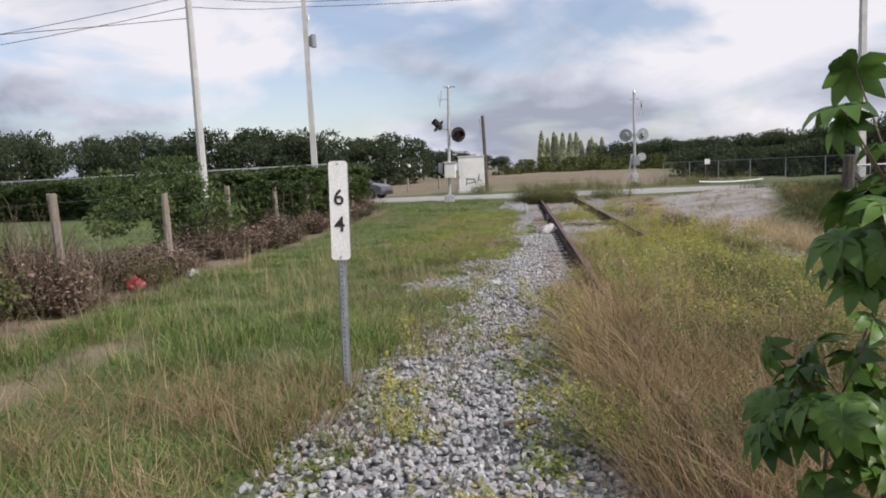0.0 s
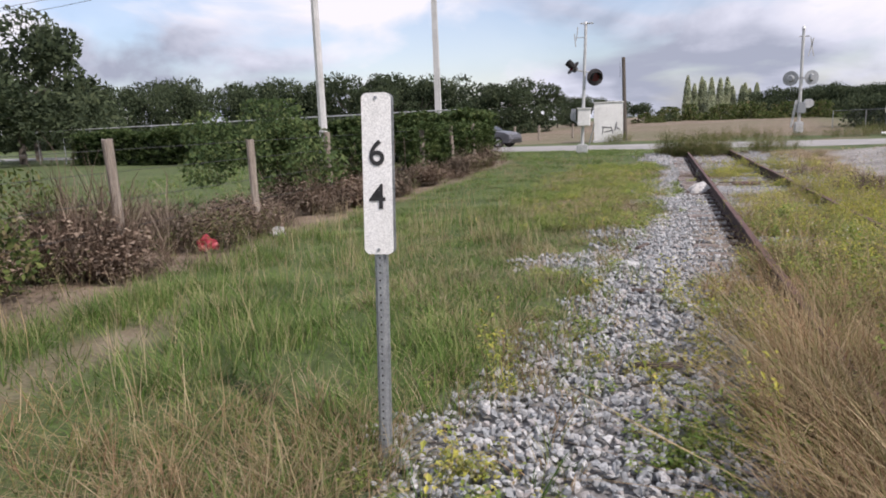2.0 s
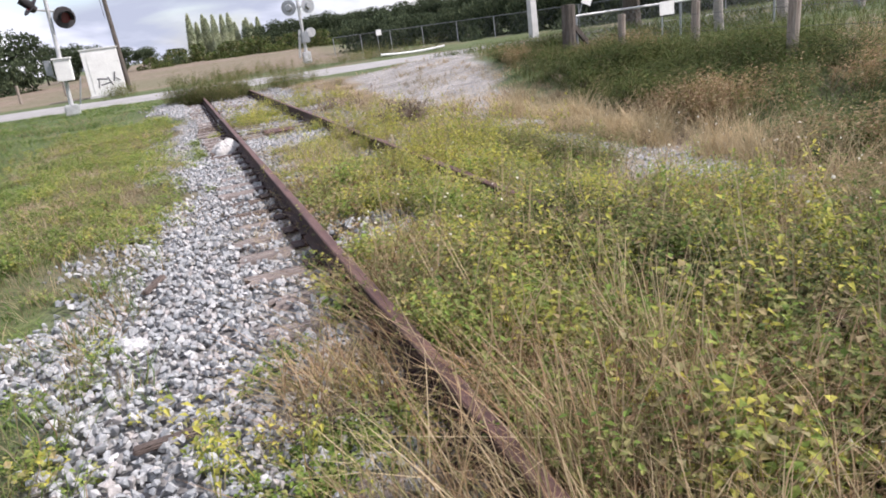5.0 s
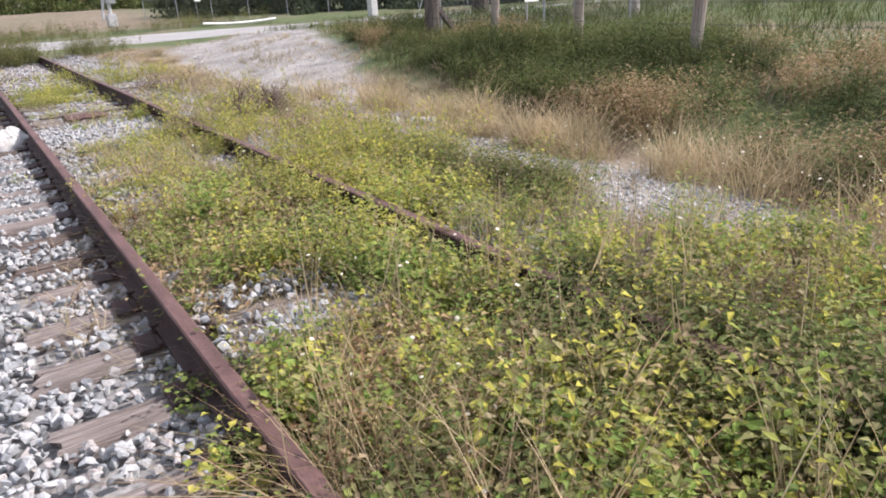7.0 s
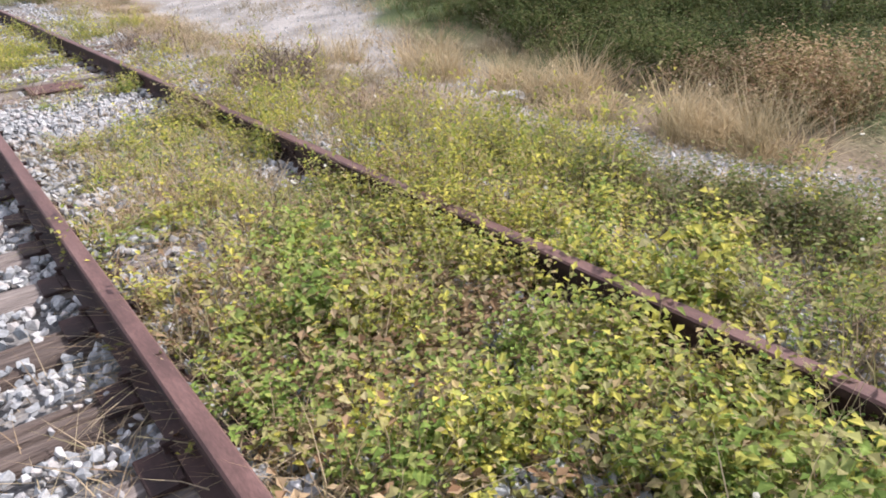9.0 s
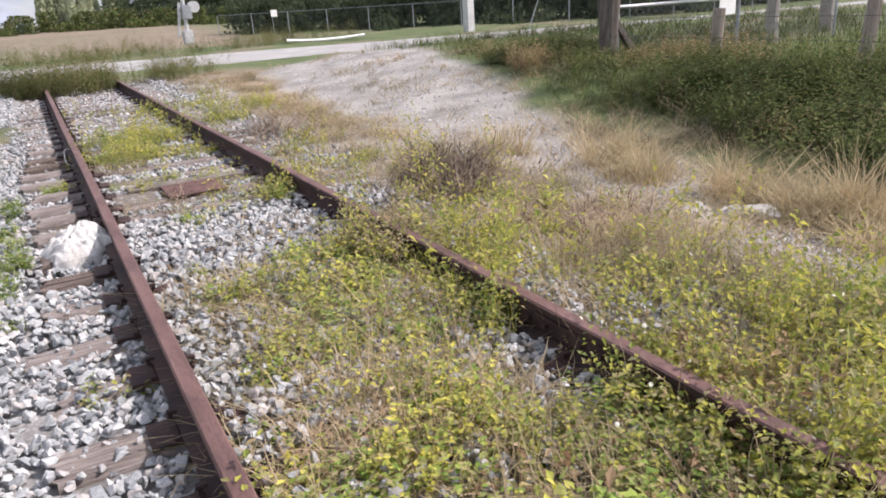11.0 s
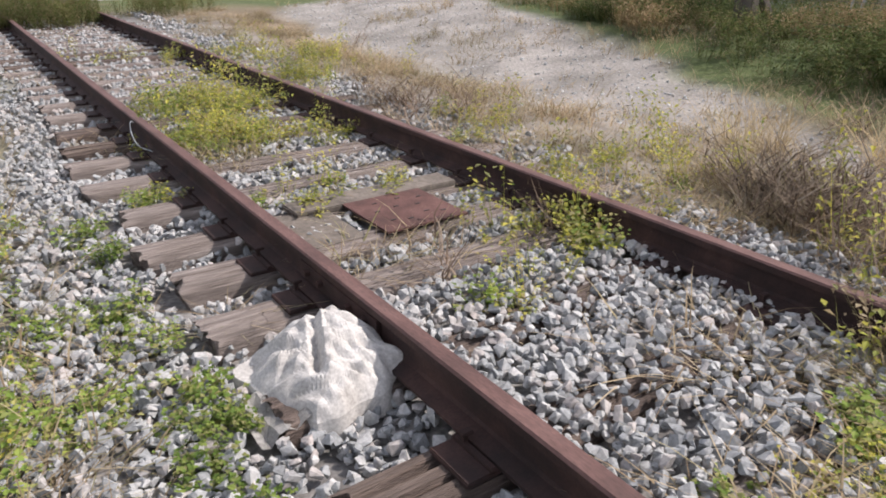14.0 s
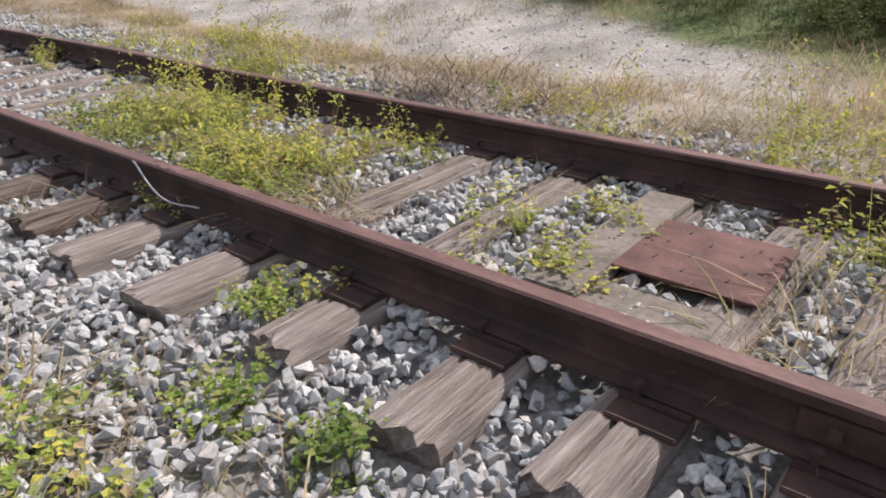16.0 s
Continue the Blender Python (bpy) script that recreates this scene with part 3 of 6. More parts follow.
def signal_near():
    s = thing("crossing_signal", (-4.28, 32.5, 0.0), label="derelict level crossing signal with twisted lamps on silver mast", category="crossing signal")
    s.matrix_world = pose(-4.28, 32.5, 0.02, 0, 2.0, 0)
    part("mast", rodded((0, 0, 0.3), (0, 0, 5.5), 0.075, 0.06, 12), M["silver"], s)
    b = part("base", boxed((0, 0, 0.2), (0.46, 0.46, 0.42), 0.05), M["silver"], s)
    part("cap", rodded((0, 0, 5.5), (0, 0, 5.6), 0.09, 0.05, 10), M["silver"], s)
    part("top_bracket", boxed((0.05, 0, 5.53), (0.55, 0.12, 0.05), 0.01), M["silver"], s)
    part("cross_arm", rodded((-0.5, 0, 3.62), (0.5, 0, 3.45), 0.035, seg=8), M["silver"], s)
    lamp_head(s, (-0.52, 0.0, 3.72), -38, -62, 0.33)
    lamp_head(s, (0.47, -0.06, 3.28), 4, 24, 0.36)
    box_ = part("control_box", boxed((0.06, -0.2, 1.58), (0.52, 0.34, 0.72), 0.02), M["hut"], s)
    part("box_lid", boxed((0.06, -0.2, 1.97), (0.6, 0.42, 0.05), 0.01), M["hut"], box_)
    part("junction_box", boxed((-0.42, 0, 1.7), (0.2, 0.2, 0.5), 0.02), M["zinc"], s)
    part("conduit", rodded((-0.42, 0, 1.45), (-0.02, 0, 1.2), 0.03), M["zinc"], s)
    part("strut", rodded((0.3, -0.1, 0.4), (0.5, -0.1, 1.3), 0.025), M["zinc"], s)
    for k, (x, z) in enumerate(((-0.36, 5.1), (-0.44, 4.85))):
        part("broken_slat", boxed((0, 0, 0), (0.04, 0.02, 0.55), 0, pose(x, 0, z, 0, 6 - 14 * k, 0)), M["silver"], s, "splintered remnant of a crossbuck board")
    part("slat_bracket", rodded((0, 0, 4.95), (-0.46, 0, 4.95), 0.015, seg=6), M["silver"], s)


signal_near()


def signal_far():
    s = thing("crossing_signal", (7.3, 50, 0.1), label="derelict level crossing signal with grey lamps facing away", category="crossing signal")
    part("mast", rodded((0, 0, 0), (0.05, 0, 6.3), 0.1, 0.09, 12), M["silver"], s)
    part("cap", rodded((0.05, 0, 6.3), (0.05, 0, 6.5), 0.13, 0.05, 10), M["silver"], s)
    part("top_bracket", boxed((0.1, 0, 5.85), (0.6, 0.1, 0.06), 0.01), M["silver"], s)
    part("cross_arm", rodded((-0.6, 0, 3.36), (0.6, 0, 3.36), 0.05, seg=8), M["silver"], s)
    for x in (-0.56, 0.6):
        lamp_head(s, (x, 0.02, 3.36), 0, 160 if x < 0 else 200, 0.45, False)
    for k, tilt in enumerate((14, -10)):
        part("broken_slat", boxed((0.0, 0, 0), (0.07, 0.03, 1.15), 0, pose(0.5 + 0.06 * k, 0, 5.2, 0, tilt, 0)), M["silver"], s, "remnant of a crossbuck board")
    g = part("gate_mechanism", boxed((0.1, 0, 1.55), (0.5, 0.45, 0.7), 0.05), M["zinc"], s)
    part("counterweight_arm", boxed((0, 0, 0), (0.14, 0.1, 1.7), 0.02, pose(-0.3, 0, 1.2, 0, 9, 0)), M["silver"], s)
    part("counterweight_arm", boxed((0.42, 0, 1.75), (0.5, 0.1, 0.12), 0.02), M["silver"], s)
    part("cover", rodded((0.5, -0.2, 1.8), (0.5, 0.2, 1.8), 0.28, seg=14), M["silver"], s)
    part("base", boxed((0, 0, 0.35), (0.5, 0.5, 0.7), 0.05), M["silver"], s)


signal_far()


def hut():
    h = thing("relay_hut", (-4.1, 46.9, 0.05), 3, "small white metal relay hut with dark scrawls", "relay hut")
    b = part("wall", boxed((0, 0, 1.2), (1.75, 1.8, 2.4), 0.02), M["hut"], h)
    part("roof", boxed((0, 0, 2.43), (1.85, 1.9, 0.06), 0.015), M["hut"], h)
    part("door", boxed((-0.2, -0.912, 1.2), (0.9, 0.02, 2.0), 0.006), M["hut"], h)
    part("plinth", boxed((0, 0, 0.02), (1.9, 1.95, 0.18), 0.01), M["concrete"], h)
    # unreadable spray marks as plain strokes
    for x, z, w, t, a in ((-0.15, 0.9, 0.5, 0.07, 8), (0.0, 0.65, 0.55, 0.06, -12), (0.45, 0.95, 0.06, 0.5, 14), (0.2, 0.75, 0.06, 0.5, -20), (-0.35, 0.7, 0.06, 0.45, 10), (0.6, 0.8, 0.25, 0.05, 40)):
        part("spray_mark", boxed((0, 0, 0), (w, 0.004, t), 0, pose(x, -0.927, z, 0, a, 0)), M["scrawl"], h)
    p = thing("dark_pole", (-3.15, 48.5, 0.05), label="dark weathered timber pole standing behind the relay hut", category="pole")
    part("shaft", rodded((0, 0, -0.2), (-0.14, 0, 5.25), 0.13, 0.11, 10), M["dark_post"], p)
    part("side_wire", rodded((-0.35, 0, 5.0), (-0.33, 0, 4.0), 0.012, seg=5), M["wire"], p)


hut()


def utility_pole(at, h, r, lean=0.0, gear=True):
    p = thing("utility_pole", at, label="tall pale concrete utility pole beside the road", category="utility pole", group="utility poles")
    p.matrix_world = pose(*at, 0, lean, 0)
    bm = bmesh.new()
    rod(bm, (0, 0, -0.5), (0, 0, h), r, r * 0.6, 4 if r > 0.2 else 8)
    bmesh.ops.rotate(bm, verts=bm.verts, matrix=Matrix.Rotation(radians(45 + 8), 3, "Z"))
    part("shaft", bm, M["concrete"], p)
    part("top_pin", rodded((0, 0, h), (0, 0, h + 0.3), 0.04, 0.02), M["zinc"], p)
    if gear:
        part("bracket", boxed((0.2, 0, 8.2), (0.3, 0.08, 0.5), 0.02), M["zinc"], p)
        part("side_box", rodded((0.36, 0, 7.9), (0.36, 0, 8.5), 0.14, seg=10), M["zinc"], p)
        part("insulator", rodded((0.18, 0, 9.2), (0.18, 0, 9.5), 0.06, 0.04), M["hut"], p)
    return p


utility_pole((-14.05, 27, 0), 12.6, 0.19, 0, False)
utility_pole((-11.0, 33, 0), 13.2, 0.21, 0)
utility_pole((17.55, 39.2, 0), 13, 0.27, 0, False)


def wires():
    for a, b, sag in (((-14.05, 27, 8.75), (-62, 43, 11.0), 0.9), ((-14.05, 27, 9.2), (-62, 43, 11.6), 0.9), ((-14.05, 27, 8.75), (-11.1, 33, 9.85), 0.1), ((-14.05, 27, 9.2), (-11.1, 33, 10.1), 0.1), ((-11.1, 33, 9.85), (17.3, 39.2, 11.9), 0.5), ((-11.1, 33, 10.1), (17.3, 39.2, 12.3), 0.5), ((-14.05, 27, 8.3), (-70, 20, 9.2), 0.9)):
        cu = bpy.data.curves.new("overhead_wire", "CURVE")
        cu.dimensions, cu.bevel_depth, cu.bevel_resolution = "3D", 0.014, 1
        s = cu.splines.new("POLY")
        s.points.add(16)
        for k in range(17):
            u = k / 16
            q = Vector(a).lerp(Vector(b), u)
            s.points[k].co = (q.x, q.y, q.z - sag * 4 * u * (1 - u), 1)
        cu.materials.append(M["wire"])
        tagged(new("overhead_wire", cu), "thin dark overhead wire strung between concrete poles", "wire", "overhead wires")


wires()


# ---- fences ----
def fence_post(at, h, r, material, label, group, lean=(0, 0)):
    bm = bmesh.new()
    seg = 9
    rings = []
    for k in range(7):
        z = -0.3 + (h + 0.3) * k / 6
        rings.append([bm.verts.new(((r * (1 + 0.15 * noise.noise((a, z * 2, at[1])))) * math.cos(a), (r * (1 + 0.15 * noise.noise((a + 3, z * 2, at[0])))) * math.sin(a), z + (0.03 * noise.noise((a, 3, at[1])) if k == 6 else 0))) for a in [2 * math.pi * j / seg for j in range(seg)]])
    for a, b in zip(rings, rings[1:]):
        for j in range(seg):
            bm.faces.new((a[j], a[(j + 1) % seg], b[(j + 1) % seg], b[j]))
    bm.faces.new(rings[-1])
    ob = part("fence_post", bm, material)
    ob.matrix_world = pose(*at, lean[0], lean[1], 0)
    return tagged(ob, label, "fence post", group)


for i, y in enumerate((2.2, 5.1, 8.02, 11.0, 13.9, 16.9, 19.8, 22.7, 25.6)):
    fence_post((-7.42 + 0.06 * (i % 2), y, -0.05), 1.5 + 0.05 * (i % 3), 0.065, M["post"], "weathered grey wooden fence post among dead brambles", "left fence posts", (2 * (i % 3 - 1), -1.5 * (i % 2)))
for x, y, h, r in ((8.75, 20.7, 1.35, 0.17), (8.66, 18.3, 1.0, 0.085), (8.9, 16.2, 1.1, 0.085), (8.25, 13.2, 1.25, 0.09), (8.3, 10.2, 1.2, 0.09)):
    fence_post((x, y, 0.12), h, r, M["dark_post"] if r > 0.1 else M["post"], "thick dark corner post braced with timber" if r > 0.1 else "grey wooden post standing in tall weeds", "right fence posts", (2, 1))
for x, y in ((-11.5, 53.7), (-10.2, 57.0), (-7.9, 60.0), (-14.6, 52.0)):
    fence_post((x, y, 0.0), 1.15, 0.09, M["post"], "grey wooden post in the dry field across the road", "field posts", (2, 2))
br = part("timber_brace", boxed((0, 0, 0), (0.12, 0.12, 1.5), 0.01, pose(9.2, 20.7, 0.6, 0, -40, 0)), M["dark_post"])
tagged(br, "slanting dark timber brace against the corner post", "brace")


def strands(name, a, b, zs, label, r=0.004):
    f = thing(name, label=label, category="wire fence")
    for z in zs:
        part("strand", rodded((a[0], a[1], z), (b[0], b[1], z), r, seg=5), M["wire"], f)


strands("wire_fence", (-7.42, 2.0), (-7.42, 25.6), (0.45, 0.8, 1.15, 1.42), "slack rusty wire strands between wooden posts")
strands("wire_fence", (8.3, 10.0), (8.7, 20.7), (0.4, 0.7, 1.0), "thin wire strands along the weedy verge")


def chain_link(a, b, h, step, posts, base, label, rail=0.03, gap=0.16):
    """Galvanised posts, a top rail and woven diagonal wires between."""
    f = thing("chain_link_fence", label=label, category="chain-link fence")
    a, b = Vector((*a, base)), Vector((*b, base))
    d = b - a
    n = d.normalized()
    k = max(1, round(d.length / posts))
    for i in range(k + 1):
        q = a + d * i / k
        part("post", rodded(q - Vector((0, 0, 0.2)), q + Vector((0, 0, h)), 0.03, seg=8), M["zinc"], f)
    part("top_rail", rodded(a + Vector((0, 0, h)), b + Vector((0, 0, h)), rail, seg=8), M["silver"] if rail > 0.026 else M["mesh_wire"], f)
    bm = bmesh.new()
    side = Vector((-n.y, n.x, 0))
    m = int(d.length / gap)
    w = 0.0032
    for i in range(-int(h / gap), m):
        for s in (1, -1):
            u0, u1 = i * gap, i * gap + h
            z0, z1 = (0.0, h) if s > 0 else (h, 0.0)
            lo, hi = max(u0, 0), min(u1, d.length)
            if hi - lo < 0.05:
                continue
            za, zb = z0 + (z1 - z0) * (lo - u0) / h, z0 + (z1 - z0) * (hi - u0) / h
            p, q = a + n * lo + Vector((0, 0, za)), a + n * hi + Vector((0, 0, zb))
            e = (q - p).cross(side).normalized() * w
            bm.faces.new([bm.verts.new(v) for v in (p - e, q - e, q + e, p + e)])
    tagged(part("wire_mesh", bm, M["mesh_wire"], f), kind="stuff")
    return f


chain_link((9.0, 20.7), (31, 20.3), 1.17, 0, 3.2, 0.0, "grey chain-link fence with silver top rail beyond weeds")
chain_link((11.5, 61), (25.5, 37.2), 1.35, 0, 3.0, 0.0, "tall chain-link fence before dark trees across the road", 0.025, 0.2)
chain_link((25.5, 37.2), (60, 36), 1.3, 0, 3.0, 0.0, "tall chain-link fence before dark trees across the road", 0.025, 0.2)
chain_link((-40, 37.5), (-9.0, 30.0), 2.15, 0, 3.0, 0.0, "chain-link fence with top rail standing behind the hedge", 0.03, 0.2)


def notice(at, w, h, post_h, lean, label):
    s = thing("notice_board", at, label=label, category="notice board")
    s.matrix_world = pose(*at, 0, lean, 0)
    part("stake", rodded((-w * 0.3, 0.03, -0.2), (-w * 0.3, 0.03, post_h), 0.02), M["zinc"], s)
    part("panel", boxed((0, 0, post_h - h / 2), (w, 0.012, h), 0.004), M["white"], s, "blank white panel")


notice((11.57, 20.45, 0.0), 0.46, 0.34, 1.22, 0, "blank white notice panel fixed to the chain-link fence")
notice((16.4, 33.0, 0.1), 0.5, 0.62, 2.0, 24, "white road sign leaning over on a bent stake")
notice((13.9, 56.2, 0.0), 0.4, 0.4, 1.5, 0, "small white notice on the far chain-link fence")
pipe = thing("white_pipe", (11.2, 40.7, 0.1), -8, "long bent white pipe lying in grass across the road", "pipe")
for k in range(6):
    u0, u1 = -1.7 + 0.57 * k, -1.7 + 0.57 * (k + 1)
    f = lambda u: 0.08 * (u / 1.7) ** 2
    part("pipe_length", rodded((u0, 0, 0.06 + f(u0)), (u1, 0, 0.06 + f(u1)), 0.06, seg=8), M["white"], pipe)


# ---- parked car ----
def car():
    c = thing("parked_car", (-11.1, 42.1, 0.06), -12.4, "grey compact car half hidden behind the hedge", "car")
    side = [(-2.15, 0.32), (-2.2, 0.75), (-2.1, 1.0), (-1.75, 1.38), (-1.2, 1.5), (-0.1, 1.5), (0.35, 1.36), (1.0, 0.98), (1.75, 0.88), (2.1, 0.74), (2.17, 0.5), (2.1, 0.28)]
    bm = bmesh.new()
    rows = []
    for y, k, top in ((-0.88, 0.97, 0.0), (-0.80, 1.0, 1.0), (0.80, 1.0, 1.0), (0.88, 0.97, 0.0)):
        rows.append([bm.verts.new((x * k, y * (1 - 0.16 * max(0, z - 0.9) / 0.6), z if top or z < 0.95 else z - 0.03)) for x, z in side])
    for a, b in zip(rows, rows[1:]):
        for j in range(len(side)):
            bm.faces.new((a[j], a[(j + 1) % len(side)], b[(j + 1) % len(side)], b[j]))
    bm.faces.new(rows[0])
    bm.faces.new(list(reversed(rows[-1])))
    bmesh.ops.recalc_face_normals(bm, faces=bm.faces)
    body = part("body", bm, M["car"], c)
    for s in (-1, 1):
        part("side_window", boxed((-0.5, s * 0.80, 1.2), (1.75, 0.03, 0.32), 0.01, pose(0, 0, 0, 0, 0, 0)), M["glass"], body)
        part("headlight", boxed((2.02, s * 0.62, 0.72), (0.2, 0.34, 0.12), 0.03), M["chrome"], body)
        part("mirror", boxed((0.62, s * 0.98, 1.02), (0.12, 0.18, 0.13), 0.03), M["car"], body)
    part("windscreen", boxed((0, 0, 0), (0.74, 1.36, 0.02), 0.005, pose(0.68, 0, 1.19, 0, 31, 0)), M["glass"], body)
    part("grille", boxed((2.13, 0, 0.48), (0.06, 1.1, 0.2), 0.02), M["matt_black"], body)
    part("bumper", boxed((2.1, 0, 0.32), (0.14, 1.6, 0.14), 0.03), M["matt_black"], body)
    for x in (-1.35, 1.35):
        for s in (-1, 1):
            w = part("wheel", rodded((x, s * 0.72, 0.33), (x, s * 0.9, 0.33), 0.2, seg=16), M["chrome"], c)
            part("tyre", rodded((x, s * 0.68, 0.33), (x, s * 0.89, 0.33), 0.33, seg=22), M["tyre"], w)


car()


# ---- litter ----
def sack():
    """A crumpled woven sack slumped against the rail: flat slopes that meet in sharp folds, a peaked corner, a loose flap."""
    r = random.Random(23)
    slopes = [(0.145, -0.40, 0.02), (0.225, -0.1, 0.70), (0.165, 0.05, -0.36), (0.175, 0.22, -0.05), (0.215, -0.75, 0.5)]
    folds = [(r.uniform(-0.2, 0.2), r.uniform(-0.22, 0.22), r.uniform(0, 3.14), r.uniform(0.08, 0.24), r.choice((1, 1, -1)) * r.uniform(0.010, 0.024)) for _ in range(14)]
    coarse = [[r.uniform(-0.02, 0.02) for _ in range(16)] for _ in range(16)]

    def crumple(u, v):
        """Flat three-cornered facets between random heights."""
        p, q = (u + 1) * 6.5 + 0.6 * noise.noise((u * 3, v * 3, 1)), (v + 1) * 6.5 + 0.6 * noise.noise((u * 3, v * 3, 5))
        i, j = int(min(max(p, 0), 13.99)), int(min(max(q, 0), 13.99))
        f, k = p - i, q - j
        a, b, c, d = coarse[i][j], coarse[i + 1][j], coarse[i][j + 1], coarse[i + 1][j + 1]
        return a + (b - a) * f + (c - a) * k if f + k < 1 else d + (c - d) * (1 - f) + (b - d) * (1 - k)

    bm = bmesh.new()
    nu = 60
    g = []
    for i in range(nu + 1):
        row = []
        for j in range(nu + 1):
            u, v = i / nu * 2 - 1, j / nu * 2 - 1
            x = 0.24 * u * (1 - 0.16 * abs(v) ** 3) + 0.035 * noise.noise((v * 2.1, u * 0.7, 1.2))
            y = 0.275 * v * (1 - 0.14 * abs(u) ** 3) + 0.04 * noise.noise((u * 2.3, v * 0.6, 7.7))
            e = max(abs(u), abs(v))
            z = min(h - a * x - b * y for h, a, b in slopes)
            for fx, fy, turn, length, deep in folds:
                c, s_ = math.cos(turn), math.sin(turn)
                along, off = (x - fx) * c + (y - fy) * s_, -(x - fx) * s_ + (y - fy) * c
                z += deep * max(0.0, 1 - abs(off) / 0.028) * max(0.0, 1 - (along / length) ** 2)
            z -= 0.055 * max(0.0, 1 - abs(x + 0.02 - 0.75 * y) / 0.035) * float(smooth(-0.16, -0.04, y)) * float(smooth(0.17, 0.08, y))
            z += 0.018 * (0.5 - abs(noise.noise((x * 8 + y * 3 + 6.0, y * 3.5 - x, 4.0))) * 1.8) + crumple(u, v) * (1.2 - 0.5 * e) + 0.003 * noise.noise((x * 30, y * 26, 6.0)) + 0.004 * math.sin(120 * (x + 0.3 * y)) * float(smooth(-0.3, -0.7, v))
            z *= 1 - e ** 9
            row.append(bm.verts.new((x, y, max(z, 0.0) if e < 0.999 else -0.06)))
        g.append(row)
    for a, b in zip(g, g[1:]):
        for k in range(nu):
            bm.faces.new((a[k], b[k], b[k + 1], a[k + 1]))
    bmesh.ops.recalc_face_normals(bm, faces=bm.faces)
    s = thing("crumpled_sack", (-0.235, 16.33, -0.015), 14, "dirty white crumpled sack slumped against the rusty rail", "sack")
    part("bag", bm, M["sack"], s)
    bm = bmesh.new()
    g = [[bm.verts.new((-0.37 + 0.22 * u / 8 + 0.05 * v / 6, -0.16 + 0.24 * v / 6 - 0.06 * u / 8, -0.03 + 0.08 * u / 8 + 0.03 * noise.noise((u * 0.6, v * 0.7, 9)))) for u in range(9)] for v in range(7)]
    for a, b in zip(g, g[1:]):
        for k in range(8):
            bm.faces.new((a[k], a[k + 1], b[k + 1], b[k]))
    bmesh.ops.solidify(bm, geom=bm.faces[:], thickness=0.006)
    part("loose_flap", bm, M["sack"], s, "torn loose flap")


sack()


def scrap(name, at, size, material, label, category, seed):
    bm = bmesh.new()
    bmesh.ops.create_icosphere(bm, subdivisions=3, radius=1)
    for v in bm.verts:
        k = 1 + 0.5 * noise.noise(v.co * 1.7 + Vector((seed, 0, 0))) + 0.2 * noise.noise(v.co * 5 + Vector((0, seed, 0)))
        v.co = Vector((v.co.x * size[0] * k, v.co.y * size[1] * k, max(v.co.z, -0.5) * size[2] * k))
    ob = part(name, bm, material, smooth=False)
    ob.matrix_world = pose(*at, 0, 0, seed * 40)
    return tagged(ob, label, category)


scrap("plastic_scrap", (-6.95, 9.05, 0.06), (0.14, 0.11, 0.12), M["red"], "crushed red plastic scrap among the dead brambles", "plastic scrap", 1)
for k, (x, y, s) in enumerate(((4.0, 14.55, 0.15), (4.3, 14.2, 0.17), (4.15, 14.35, 0.1))):
    scrap("concrete_chunk", (x, y, -0.2), (s, s * 0.6, 0.07), M["concrete"], "pale flat concrete chunk lying in dry grass", "concrete chunk", k + 2)
scrap("white_rag", (-0.82, 15.75, -0.03), (0.09, 0.06, 0.03), M["sack"], "flattened scrap of dirty white plastic on stones", "rag", 6)
scrap("pale_stone", (-6.75, 10.6, 0.0), (0.12, 0.1, 0.08), M["concrete"], "pale loose stone at the lawn's edge", "stone", 7)
scrap("pale_stone", (-1.3, 8.65, -0.03), (0.12, 0.07, 0.05), M["concrete"], "pale flat stone lying on the ballast", "stone", 8)
for k, (x, y, l, a) in enumerate(((-1.2, 9.7, 0.35, 70), (-1.0, 5.4, 0.3, 12), (-1.1, 7.4, 0.28, 5), (-0.95, 3.1, 0.3, 20), (-1.35, 11.3, 0.3, 60))):
    ob = part("wood_splinter", boxed((0, 0, 0), (l, 0.05, 0.03), 0.008, pose(0, 0, 0, 4, 0, 0)), M["tie_dark"])
    ob.matrix_world = pose(x, y, 0.0, 0, 0, a)
    tagged(ob, "dark splinter of rotten tie wood on ballast", "wood splinter", "wood splinters")
cu = bpy.data.curves.new("loose_wire", "CURVE")
cu.dimensions, cu.bevel_depth = "3D", 0.004
sp = cu.splines.new("POLY")
sp.points.add(12)
for k in range(13):
    u = k / 12
    sp.points[k].co = (-0.05 - 0.07 * math.sin(3 * u), 19.75 - 0.5 * u, 0.17 - 0.12 * u ** 2 + 0.03 * math.sin(7 * u), 1)
cu.materials.append(M["zinc"])
tagged(new("loose_wire", cu), "pale loose cable draped over the rusty rail", "cable")


# ---- plants: templates of triangles, strewn into one mesh ----
def tri(vs, fs):
    return np.array(vs, float).reshape(-1, 3), np.array(fs, int).reshape(-1, 3)


def join(pieces):
    vs, fs, k = [], [], 0
    for v, f in pieces:
        vs.append(v)
        fs.append(f + k)
        k += len(v)
    return np.concatenate(vs), np.concatenate(fs)


